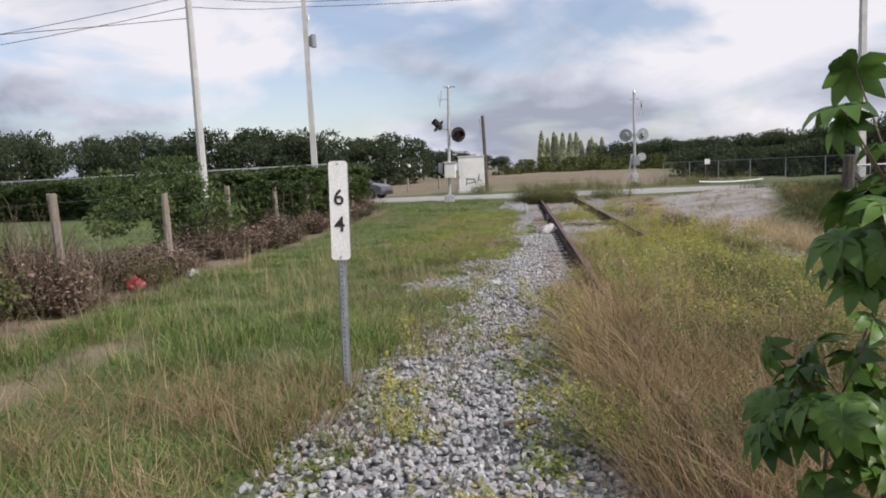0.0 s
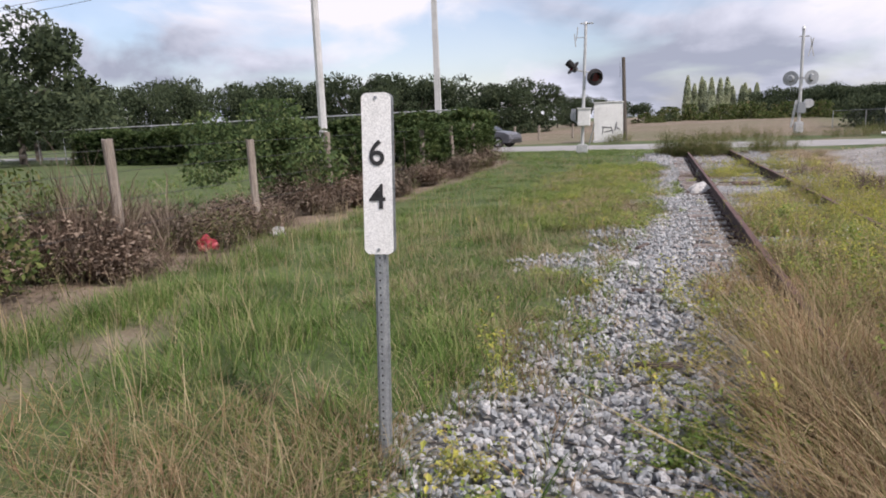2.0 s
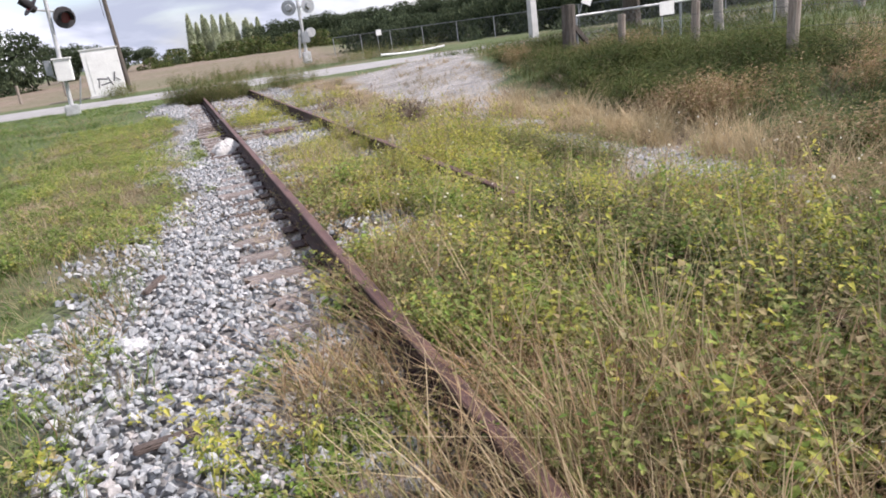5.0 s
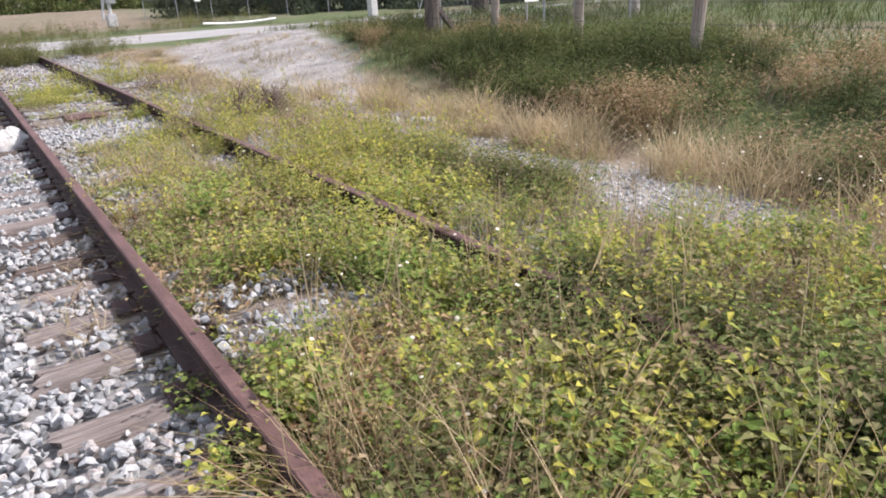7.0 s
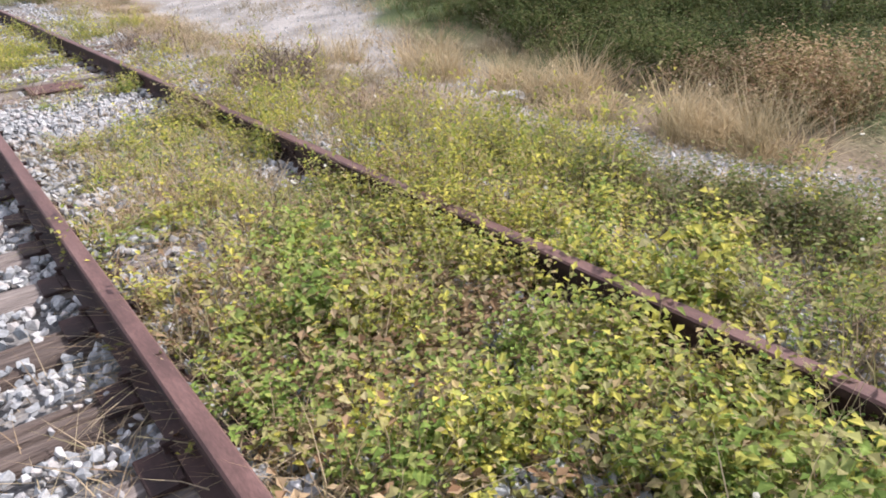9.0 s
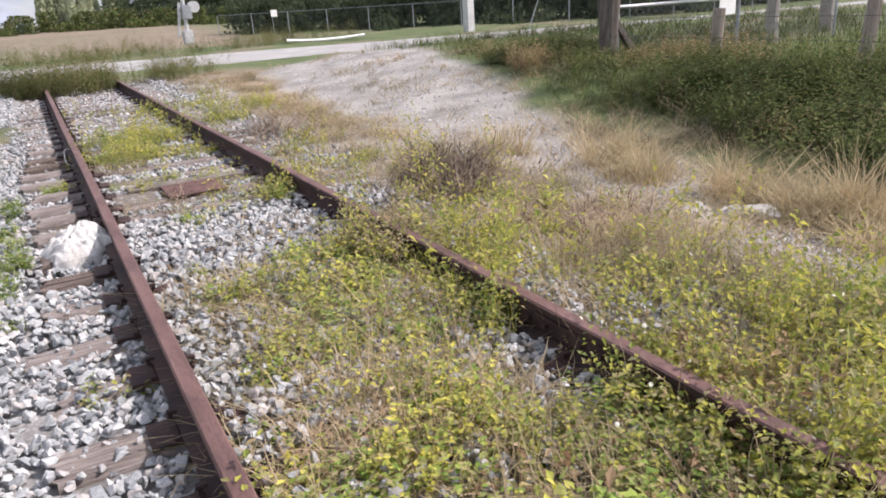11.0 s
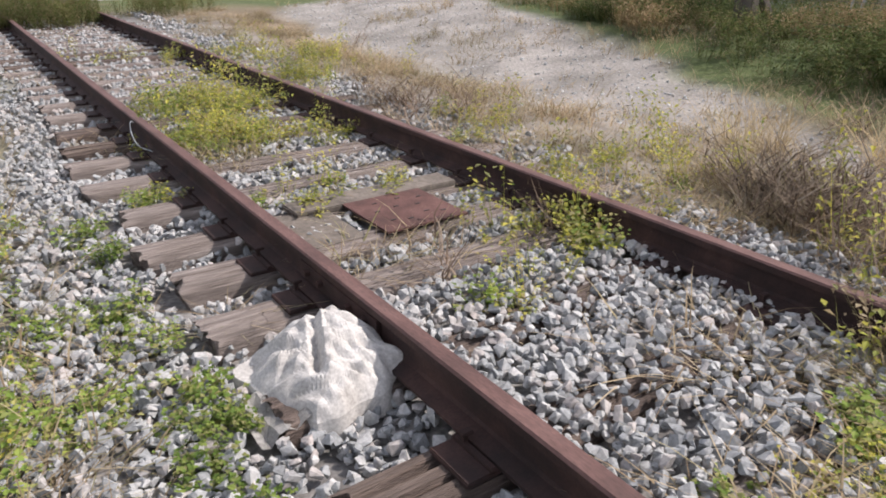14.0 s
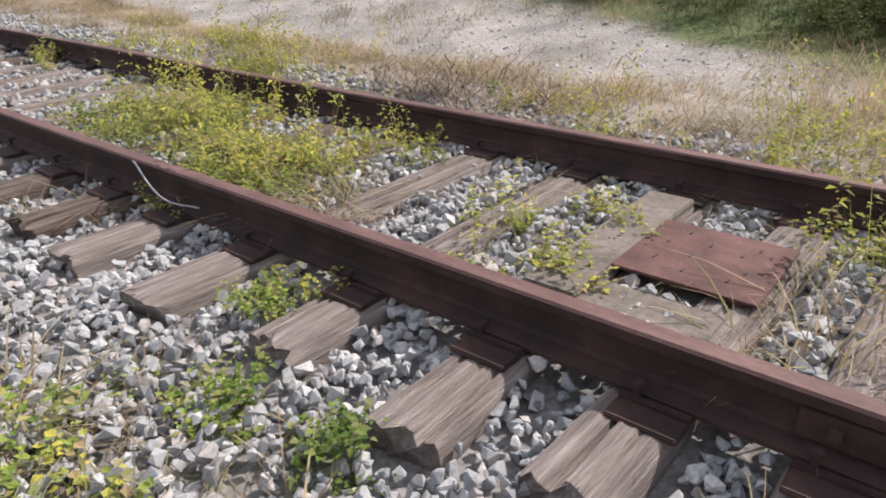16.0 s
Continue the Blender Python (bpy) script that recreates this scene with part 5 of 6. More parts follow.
x, y = yellow_spots()
strew("yellow_weeds", low_weeds + sprawl[:3] + mid_weeds[:2], x, y, floor_z(x, y), 0.75 + 0.55 * rng.random(len(x)), M["yellow_weed"], "low yellow-green leafy weeds growing through the track", "weeds", 0.2, np.where(y > 18.5, 1.3, np.where(y > 11.5, np.where(x > 1.35, 1.5, 0.85), np.where(y < 9.4, 1.25, 1.0))))
a = spots(2400, 0.1, 3.6, 3.5, 12.5, lambda p, q: lane_free(p, q) * smooth(0.38, 0.6, vnoise(p, q, 0.8, 24)) * smooth(12, 8, q) * 0.65)
b = both(*[clump(cx, cy, rr * 0.9, n // 3) for cx, cy, rr, n in BUSHES[:12]])
c = spots(500, -2.4, -1.0, 12.5, 19.5, lambda p, q: (smooth(0.5, 0.7, vnoise(p, q, 0.45, 25)) * smooth(-1.0, -1.3, p)))
d = both(clump(0.95, 14.2, 0.2, 12), clump(1.15, 12.2, 0.25, 20), clump(1.45, 12.15, 0.2, 14), clump(1.35, 9.1, 0.6, 40), clump(-0.55, 2.6, 0.35, 16), clump(-0.75, 4.3, 0.4, 14))
x, y = both(a, b, c, d)
k = off_rail(x, 0.05) & bare(x, y)
x, y = x[k], y[k]
h = np.where(x < -0.8, 0.35, np.interp(y, [3, 8, 10.5, 11.5, 13], [1.15, 1.0, 0.75, 0.5, 0.4]))
strew("green_weeds", mid_weeds, x, y, floor_z(x, y), 0.7 + 0.5 * rng.random(len(x)), M["green_weed"], "fresh green leafy weeds sprawling over the rails", "weeds", 0.2, h)
x, y = spots(4400, -4.2, -0.5, 11.0, 25, lambda p, q: smooth(-0.95, -1.35, p - 0.5 * (vnoise(p, q, 0.5, 26) - 0.5)) * smooth(0.25, 0.5, vnoise(p, q, 0.45, 27)) * smooth(-4.2, -2.5, p) * 0.85)
q = rng.random(len(x)) < 0.3
strew("creeping_weeds", low_weeds, x[q], y[q], land(x[q], y[q]) + 0.02, 0.9 + 0.6 * rng.random(q.sum()), M["yellow_weed"], "yellowing creeping weeds at the ballast's edge", "weeds", 0.15, 0.7 * np.ones(q.sum()))
x, y = x[~q], y[~q]
strew("creeping_weeds", low_weeds, x, y, land(x, y) + 0.02, 0.9 + 0.7 * rng.random(len(x)), M["green_weed"], "creeping green weeds at the ballast's edge", "weeds", 0.15, 0.8 * np.ones(len(x)))

# leafy bushes in and beside the track
LEAFY = ((0.62, 11.4, 0.30, 12, 1.05), (0.85, 11.9, 0.25, 8, 0.9), (0.78, 12.3, 0.3, 7, 0.75), (0.8, 9.75, 0.32, 14, 1.05), (1.15, 9.3, 0.3, 11, 1.0), (0.5, 10.5, 0.22, 6, 0.85), (1.25, 10.45, 0.2, 6, 1.1), (1.66, 10.5, 0.16, 5, 1.2), (1.3, 11.4, 0.3, 9, 0.8), (1.35, 13.5, 0.2, 5, 0.7), (1.3, 14.2, 0.22, 8, 0.75), (0.95, 15.0, 0.16, 4, 0.6), (0.5, 8.6, 0.3, 12, 1.05), (0.95, 7.9, 0.4, 16, 1.15), (0.5, 7.2, 0.3, 12, 1.2), (0.35, 9.3, 0.2, 5, 0.9), (-0.14, 8.2, 0.1, 5, 0.75), (-0.1, 8.7, 0.1, 5, 0.8), (-0.12, 9.2, 0.1, 5, 0.75), (0.12, 8.0, 0.1, 5, 0.9), (0.12, 9.0, 0.1, 5, 0.9), (0.12, 7.6, 0.08, 4, 0.85), (-0.25, 6.9, 0.12, 4, 0.6), (1.2, 6.9, 0.45, 18, 1.25), (0.55, 6.2, 0.35, 13, 1.25), (1.15, 5.5, 0.5, 16, 1.3), (0.6, 4.8, 0.4, 10, 1.3), (1.9, 7.6, 0.5, 16, 1.2), (2.2, 6.2, 0.6, 18, 1.35), (2.0, 9.0, 0.5, 14, 1.1), (2.6, 8.4, 0.5, 12, 1.2), (2.1, 11.1, 0.5, 14, 0.95), (2.5, 12.4, 0.5, 12, 0.9), (2.2, 13.6, 0.35, 7, 0.8), (0.45, 13.0, 0.22, 9, 0.55), (0.85, 12.9, 0.25, 10, 0.6), (0.4, 13.8, 0.2, 8, 0.5), (0.8, 13.7, 0.25, 10, 0.55), (0.3, 14.75, 0.14, 7, 0.5), (0.75, 14.4, 0.25, 12, 0.55), (1.15, 14.85, 0.22, 12, 0.65), (1.2, 12.8, 0.22, 7, 0.6), (0.55, 15.1, 0.15, 5, 0.45), (2.1, 14.9, 0.35, 9, 0.65), (2.7, 15.2, 0.3, 5, 0.6), (2.5, 17.3, 0.4, 4, 0.45), (2.0, 18.6, 0.2, 3, 0.45), (2.6, 19.4, 0.3, 3, 0.5), (0.3, 17.95, 0.14, 5, 0.4), (0.75, 18.05, 0.2, 6, 0.4), (1.2, 16.6, 0.12, 4, 0.7), (0.55, 16.4, 0.1, 2, 0.5), (1.5, 16.75, 0.1, 3, 0.9), (0.45, 19.8, 0.35, 8, 0.6), (0.75, 21.1, 0.45, 12, 0.75), (2.1, 21.9, 0.25, 6, 0.9), (2.9, 23.3, 0.3, 7, 0.9), (1.35, 23.6, 0.35, 6, 0.8))


def leafy_bushes():
    green = both(*[clump(cx, cy, rr, max(1, int(n * (0.55 if cy < 12.3 else 0.2)))) for cx, cy, rr, n, k in LEAFY])
    gold = both(*[clump(cx + 0.12, cy - 0.1, rr * 1.05, max(2, int(n * 0.7))) for cx, cy, rr, n, k in LEAFY])
    for (x, y), mat, label in ((green, M["green_weed"], "broad-leaved green weeds bushing up through the track"), (gold, M["yellow_weed"], "yellowing leafy weed clumps among the rails")):
        tall = np.array([min(LEAFY, key=lambda b: (b[0] - p) ** 2 + (b[1] - q) ** 2)[4] for p, q in zip(x, y)])
        k = off_rail(x, 0.06) & bare(x, y) & ~((np.abs(x - 0.8) < 0.3) & (np.abs(y - 17.44) < 0.3))
        strew("leafy_weeds", leafy, x[k], y[k], floor_z(x[k], y[k]), (0.75 + 0.5 * rng.random(k.sum())) * (0.45 + 0.55 * tall[k]), mat, label, "weeds", 0.2, 0.6 + 0.5 * tall[k])
    # sprigs on the stones and along the ballast's edge
    edge = spots(480, -2.7, -0.9, 1.2, 12.5, lambda p, q: smooth(0.75, 0.1, np.abs(p - ballast_left(q) - 0.1)) * smooth(0.5, 0.68, vnoise(p, q, 0.55, 76)))
    rail = spots(260, -0.95, -0.2, 1.5, 8, lambda p, q: smooth(0.5, 0.65, vnoise(p, q, 0.45, 77)))
    low = both(edge, rail, spots(420, -1.4, -0.62, 13, 18.6, lambda p, q: smooth(0.5, 0.62, vnoise(p, q, 0.3, 97))), clump(-2.1, 8.1, 0.3, 16), clump(-1.7, 6.2, 0.3, 10), clump(-0.75, 4.3, 0.3, 12), clump(-0.55, 6.9, 0.22, 10), clump(-0.61, 16.5, 0.06, 3), clump(-0.72, 17.0, 0.07, 4), clump(-0.62, 16.2, 0.12, 5), clump(-0.95, 16.6, 0.2, 9), clump(-0.3, 18.55, 0.1, 5))
    x, y = spots(900, -2.1, -1.1, 2.5, 12, lambda p, q: grit_zone(p, q) * smooth(0.9, 0.1, p - ballast_left(q)) * smooth(0.35, 0.6, vnoise(p, q, 0.5, 92)))
    half = rng.random(len(x)) < 0.5
    for k, mat, label in ((half, M["lawn"], "thin green grass creeping onto the ballast"), (~half, M["red_straw"], "withered brown grass on the ballast's edge")):
        strew("edge_grass", [tuft(R, 9, 0.17, 0.07, 0.0024, 1.1) for _ in range(4)], x[k], y[k], land(x[k], y[k]) + 0.02, 0.8 + 0.6 * rng.random(k.sum()), mat, label, "grass", 0.3)
    x, y = low
    strew("sprawling_weeds", sprawl, x, y, floor_z(x, y), 0.55 + 0.5 * rng.random(len(x)), M["green_weed"], "small green sprigs rooted among the ballast stones", "weeds", 0.2)
    # dead matted stems under the leaves
    x, y = both(spots(5200, 0.1, 4.2, 4, 14.6, lambda p, q: off_rail(p, 0.06) * smooth(0.25, 0.55, vnoise(p, q, 0.5, 78)) * 0.8 * lane_free(p, q) * bare(p, q)), spots(2600, 1.7, 4.2, 14.6, 24, lambda p, q: (1 - 0.8 * sand_zone(p, q)) * smooth(0.35, 0.6, vnoise(p, q, 0.5, 78)) * 0.8), spots(900, -2.6, -0.95, 11.5, 22, lambda p, q: smooth(0.35, 0.6, vnoise(p, q, 0.5, 81)) * 0.9), clump(-0.3, 7.4, 0.3, 22), clump(0.6, 13.0, 0.5, 90), clump(0.85, 14.4, 0.5, 120), clump(0.35, 14.8, 0.25, 30), clump(1.25, 15.0, 0.2, 30), clump(1.7, 14.8, 0.25, 30), clump(0.5, 17.0, 0.3, 10), clump(0.4, 19.2, 0.4, 30), clump(1.0, 15.6, 0.3, 14), clump(1.62, 12.0, 0.2, 14))
    strew("dead_mat", [tuft(R, 16, 0.17, 0.14, 0.0028, 2.0) for _ in range(5)], x, y, floor_z(x, y) + 0.01, 0.8 + 0.6 * rng.random(len(x)), M["straw"], "matted pale brown dead stems under the weeds", "grass", 0.5)
    x, y = both(spots(800, 0.12, 1.4, 6, 12.5, lambda p, q: smooth(0.42, 0.6, vnoise(p, q, 0.45, 93)) * bare(p, q)), clump(0.9, 8.5, 0.4, 60), clump(0.35, 8.9, 0.25, 30), clump(1.9, 8.6, 0.4, 50), clump(1.75, 12.6, 0.2, 24), clump(1.75, 11.6, 0.2, 20))
    strew("dead_mat", [weed(R, 7, 0.16, 6, 0.03, 0.2, 0.3) for _ in range(4)], x, y, floor_z(x, y), 0.8 + 0.7 * rng.random(len(x)), M["red_straw"], "russet withered weeds matted on the stones", "weeds", 0.5)
    # wiry brown stalks standing among the leaves
    x, y = spots(3600, 0.1, 4.0, 3.5, 14, lambda p, q: off_rail(p, 0.06) * smooth(0.35, 0.6, vnoise(p, q, 0.6, 82)) * 0.7 * lane_free(p, q) * bare(p, q))
    strew("dry_stalks", [tuft(R, 9, 0.36, 0.12, 0.002, 0.7) for _ in range(5)], x, y, floor_z(x, y), 0.7 + 0.6 * rng.random(len(x)), M["straw"], "thin brown stalks standing among the weeds", "grass", 0.3)
    # the tall dry stand that hides the rails where the walk begins
    x, y = both(spots(400, -0.42, 0.5, 1.4, 5.3, lambda p, q: smooth(-0.45, -0.2, p + 0.25 * (vnoise(p, q, 0.6, 83) - 0.5)) * (0.35 + 0.8 * vnoise(p, q, 0.5, 84))), spots(420, 0.4, 3.0, 1.2, 4.8, lambda p, q: smooth(0.3, 0.7, vnoise(p, q, 0.8, 85))), clump(-0.2, 4.7, 0.22, 26), clump(-0.05, 5.3, 0.16, 18), clump(-0.12, 5.65, 0.14, 14), clump(0.1, 5.9, 0.1, 10), clump(0.1, 7.6, 0.14, 8), clump(0.1, 8.4, 0.12, 8))
    strew("tall_dry_grass", [tuft(R, 22, 0.62, 0.15, 0.0024, 0.7 + 0.16 * g) for g in range(6)], x, y, floor_z(x, y), 0.7 + 0.45 * rng.random(len(x)), M["red_straw"], "tall red-brown dry grass leaning over the rail", "grass", 0.6)
    x, y = both(spots(150, -0.45, 1.2, 3.0, 6.6, lambda p, q: 0.5 + 0.5 * vnoise(p, q, 0.5, 94)), clump(-0.2, 5.4, 0.25, 22), clump(-0.3, 4.6, 0.25, 16))
    strew("bleached_stalks", [tuft(R, 7, 0.62, 0.12, 0.003, 0.7 + 0.25 * g) for g in range(5)], x, y, floor_z(x, y), 0.7 + 0.45 * rng.random(len(x)), M["pale_straw"], "bleached grass stalks tumbled over the rail", "grass", 0.7)
    # growth that swallows stretches of the far rail
    x, y = both(*[spots(k, x0, x1, y0, y1, lambda p, q: 0.8 + 0 * p) for k, x0, x1, y0, y1 in ((240, 1.28, 1.44, 3, 9.0), (170, 1.56, 1.75, 3, 9.0), (14, 1.3, 1.43, 9.8, 10.15), (60, 1.28, 1.44, 10.9, 12.4), (34, 1.57, 1.72, 10.9, 12.4), (40, 1.3, 1.45, 14.5, 15.2), (22, 1.56, 1.7, 14.5, 15.2))])
    for k, mat, label in ((y < 9.3, M["shrub"], "dull weeds swallowing the rail"), ((y > 9.3) & (y < 14), M["yellow_weed"], "yellowing weeds over a stretch of rail"), (y > 14, M["straw"], "tan dry weeds heaped over the rail")):
        strew("rail_growth", mid_weeds + leafy[:2], x[k], y[k], floor_z(x[k], y[k]), 0.7 + 0.4 * rng.random(k.sum()), mat, label, "weeds", 0.35)


leafy_bushes()

# dull shrubs of the right verge, and the bush at the end of the rails
a = both(spots(1700, 1.8, 4.0, 4, 12, lambda p, q: smooth(0.4, 0.62, vnoise(p, q, 0.8, 28)) * 0.75 * lane_free(p, q)), spots(420, 1.2, 1.8, 2.4, 9.0, lambda p, q: 0.85 + 0 * p), spots(1300, 0.15, 2.0, 2.4, 9.2, lambda p, q: smooth(0.3, 0.55, vnoise(p, q, 0.7, 63)) * 0.75))
b = spots(6800, 4.4, 9.8, 6, 26, lambda p, q: smooth(-0.2, 0.5, p - np.interp(q, [6, 9.5, 12, 15, 18.3, 21, 26], [4.3, 4.6, 5.0, 5.7, 6.0, 7.3, 8.6]) + 0.5 * (vnoise(p, q, 0.8, 29) - 0.5)) * (0.2 + 0.8 * smooth(0.3, 0.65, vnoise(p, q, 1.2, 30))))
c = both(clump(0.5, 29.3, 1.1, 260), clump(-0.5, 29.2, 0.7, 130), clump(2.6, 29.8, 0.8, 60), clump(3.6, 30.8, 0.8, 30))
d = spots(1500, -4.0, 13, 41.5, 46, lambda p, q: 0.7 * drift(1.5, 31, 0.35, 0.6)(p, q))
x, y = both(a, b, c, d)
k = off_rail(x, 0.12) | (y > 28) | ((y < 9.3) & (x > 1))
x, y = x[k], y[k]
h = np.where(y > 26, 1.35, np.where(x > 4.2, 0.85, 0.7)) * (0.55 + 0.8 * vnoise(x, y, 0.9, 32))
tops = tall_weeds + [leafy_clump(R, 11, 0.5, 0.28, 11, 0.042, 0.3) for _ in range(2)]
far = (x > 4.2) & (y < 27)
rusty = far & (vnoise(x, y, 1.1, 90) + 0.25 * (rng.random(len(x)) - 0.5) > 0.66)
for k, mat, grow, label in ((~far, M["shrub"], 1.0, "dull green shrubby weeds with brown dry heads"), (far & ~rusty, M["verge"], 1.3, "dense green weeds along the fence verge"), (rusty, M["red_straw"], 1.2, "rusty brown seeding weeds along the fence verge")):
    strew("shrub_growth", tops, x[k], y[k], floor_z(x[k], y[k]), (0.75 + 0.45 * rng.random(k.sum())) * grow, mat, label, "shrubs", 0.18, h[k] / grow ** 0.7)
a = spots(700, 1.8, 9, 5, 25, lambda p, q: smooth(0.45, 0.65, vnoise(p, q, 0.9, 33)) * 0.7 * (1 - sand_zone(p, q)))
b = both(clump(2.7, 16.15, 0.42, 34), clump(3.0, 16.6, 0.3, 12), clump(2.3, 15.6, 0.35, 10), clump(2.9, 14.6, 0.5, 9), clump(2.4, 19.5, 0.6, 16), clump(1.2, 16.7, 0.1, 1), clump(0.62, 16.75, 0.1, 1))
c = spots(2000, -8.8, -6.4, 3, 28, lambda p, q: smooth(1.2, 0.5, np.abs(p + 7.6)) * smooth(0.35, 0.65, vnoise(p, q, 0.8, 34)))
x, y = both(a, b, c)
h = np.where(x < -5, 1.5 * (0.12 + 1.1 * vnoise(x, y, 0.9, 35) ** 1.4), 0.5 * (0.45 + 0.7 * vnoise(x, y, 0.8, 35)))
strew("dead_stems", [stalks(R, 7, 0.72, 0.16, 4) for _ in range(6)], x, y, floor_z(x, y), 0.8 + 0.4 * rng.random(len(x)), M["dead"], "brown dead weed stems and brambles", "brambles", 0.25, h)
x, y = both(spots(420, -8.6, -6.6, 3, 27, drift(1.0, 36, 0.55, 0.7)), clump(-7.3, 4.4, 0.7, 110), clump(-7.7, 9.2, 0.4, 16), clump(-7.1, 3.2, 0.7, 70), clump(-7.1, 10.6, 0.35, 14), clump(-7.0, 9.9, 0.3, 12))
strew("bramble_leaves", tall_weeds, x, y, land(x, y), 0.8 + 0.6 * rng.random(len(x)), M["shrub"], "green leafy patches among the dead brambles", "brambles", 0.2, np.where(y < 5.5, 1.7, 0.8))

x, y = spots(2200, -8.9, -6.5, 2, 28, lambda p, q: smooth(1.3, 0.5, np.abs(p + 7.7)) * smooth(0.48, 0.66, vnoise(p, q, 0.8, 46)))
strew("dead_leaves", leafy, x, y, land(x, y) + 0.1 * rng.random(len(x)), (1.2 + 1.3 * rng.random(len(x))) * (0.5 + 0.9 * vnoise(x, y, 0.9, 35)), M["dead"], "withered brown leaves on the brambles", "brambles", 0.2)

x, y = both(spots(260, 0.2, 3.4, 3.5, 9.5, lambda p, q: 0.6 + 0 * p), clump(0.7, 6.4, 0.4, 20), clump(0.9, 7.2, 0.3, 12))
strew("tall_grass", [tuft(R, 5, 0.75, 0.07, 0.003, 0.45) for _ in range(4)], x, y, floor_z(x, y), 0.8 + 0.4 * rng.random(len(x)), M["pale_straw"], "tall pale grass stalks rising from the weeds", "grass", 0.2)

x, y = spots(1300, 2.0, 8.5, 13, 31, lambda p, q: sand_zone(p, q) * smooth(0.5, 0.7, vnoise(p, q, 1.1, 95)) * (0.3 + 0.7 * vnoise(p, q, 0.35, 96)))
strew("lane_tufts", [tuft(R, 10, 0.13, 0.1, 0.003, 1.3) for _ in range(3)] + low_weeds[:1], x, y, land(x, y), 0.8 + 0.7 * rng.random(len(x)), M["straw"], "short dry tufts scattered on the gravel lane", "grass", 0.4)

# small white blooms over the right verge
x, y = spots(900, 0.2, 4.0, 4, 13, lambda p, q: smooth(0.45, 0.7, vnoise(p, q, 0.9, 37)) * 0.5)
strew("white_blooms", [bloom(R)], x, y, floor_z(x, y) + np.where(x > 1.8, 0.5, 0.36) * (0.7 + 0.4 * rng.random(len(x))), 0.4 + 0.35 * rng.random(len(x)), M["petal"], "tiny white blooms dotted over the weeds", "flowers", tumble=True)


# ---- castor plant near the start ----
def palmate():
    out = []
    for k, a in enumerate(np.linspace(-2.35, 2.35, 8)):
        L = 0.17 * (1 - 0.28 * abs(a) / 2.35)
        c, s = math.cos(a), math.sin(a)
        prof = [(0.0, 0.004), (0.3, 0.032), (0.6, 0.036), (0.85, 0.018), (1.0, 0.0)]
        vs = []
        for u, w in prof:
            z = 0.02 * math.sin(3 * u) - 0.07 * u * u
            vs += [(L * u * c - w * s, L * u * s + w * c, z + 0.2 * w), (L * u * c, L * u * s, z), (L * u * c + w * s, L * u * s - w * c, z + 0.2 * w)]
        fs = []
        for i in range(4):
            q = 3 * i
            fs += [(q, q + 1, q + 4), (q, q + 4, q + 3), (q + 1, q + 2, q + 5), (q + 1, q + 5, q + 4)]
        out.append(tri(vs, fs))
    return join(out)


def castor():
    p = thing("castor_plant", (0.27, 1.2, -0.1), label="young castor plant with broad dark palmate leaves", category="shrub")
    v, f = palmate()
    me = bpy.data.meshes.new("leaf")
    me.from_pydata(v.tolist(), [], f.tolist())
    me.materials.append(M["castor"])
    me.shade_smooth()
    r = np.random.default_rng(5)
    part("stem", rodded((0, 0, 0), (0.0, -0.05, 1.0), 0.016, 0.012), M["dead"], p)
    part("stem", rodded((0.0, -0.05, 1.0), (-0.05, -0.1, 1.75), 0.012, 0.007), M["dead"], p)
    part("stem", rodded((0.0, 0.0, 0.3), (-0.27, -0.12, 0.9), 0.011, 0.007), M["dead"], p)
    for k in range(74):
        low = k % 2 == 0
        base = Vector((-0.22, -0.12, 0.86)) if low else Vector((0.02, -0.08, 1.5))
        a = r.random() * 6.283
        q = base + Vector(((0.17 if low else 0.22) * math.cos(a) * (0.3 + r.random()), 0.22 * math.sin(a) * (0.3 + r.random()), (0.13 if low else 0.17) * r.normal()))
        if k == 73:
            q, a = Vector((-0.19, -0.1, 1.84)), 3.6
        o = new("leaf", me)
        o.parent = p
        s = 0.55 + 0.35 * r.random()
        o.matrix_local = Matrix.Translation(q) @ pose(0, 0, 0, 0, 0, math.degrees(a)) @ pose(0, 0, 0, 22 * r.normal(), 38 + 20 * r.normal() if k != 73 else 6, 0) @ Matrix.Diagonal((s, s, s, 1))
        part("leaf_stalk", rodded(base + (q - base) * 0.1, q, 0.004, 0.003, 5), M["dead"], p)


castor()


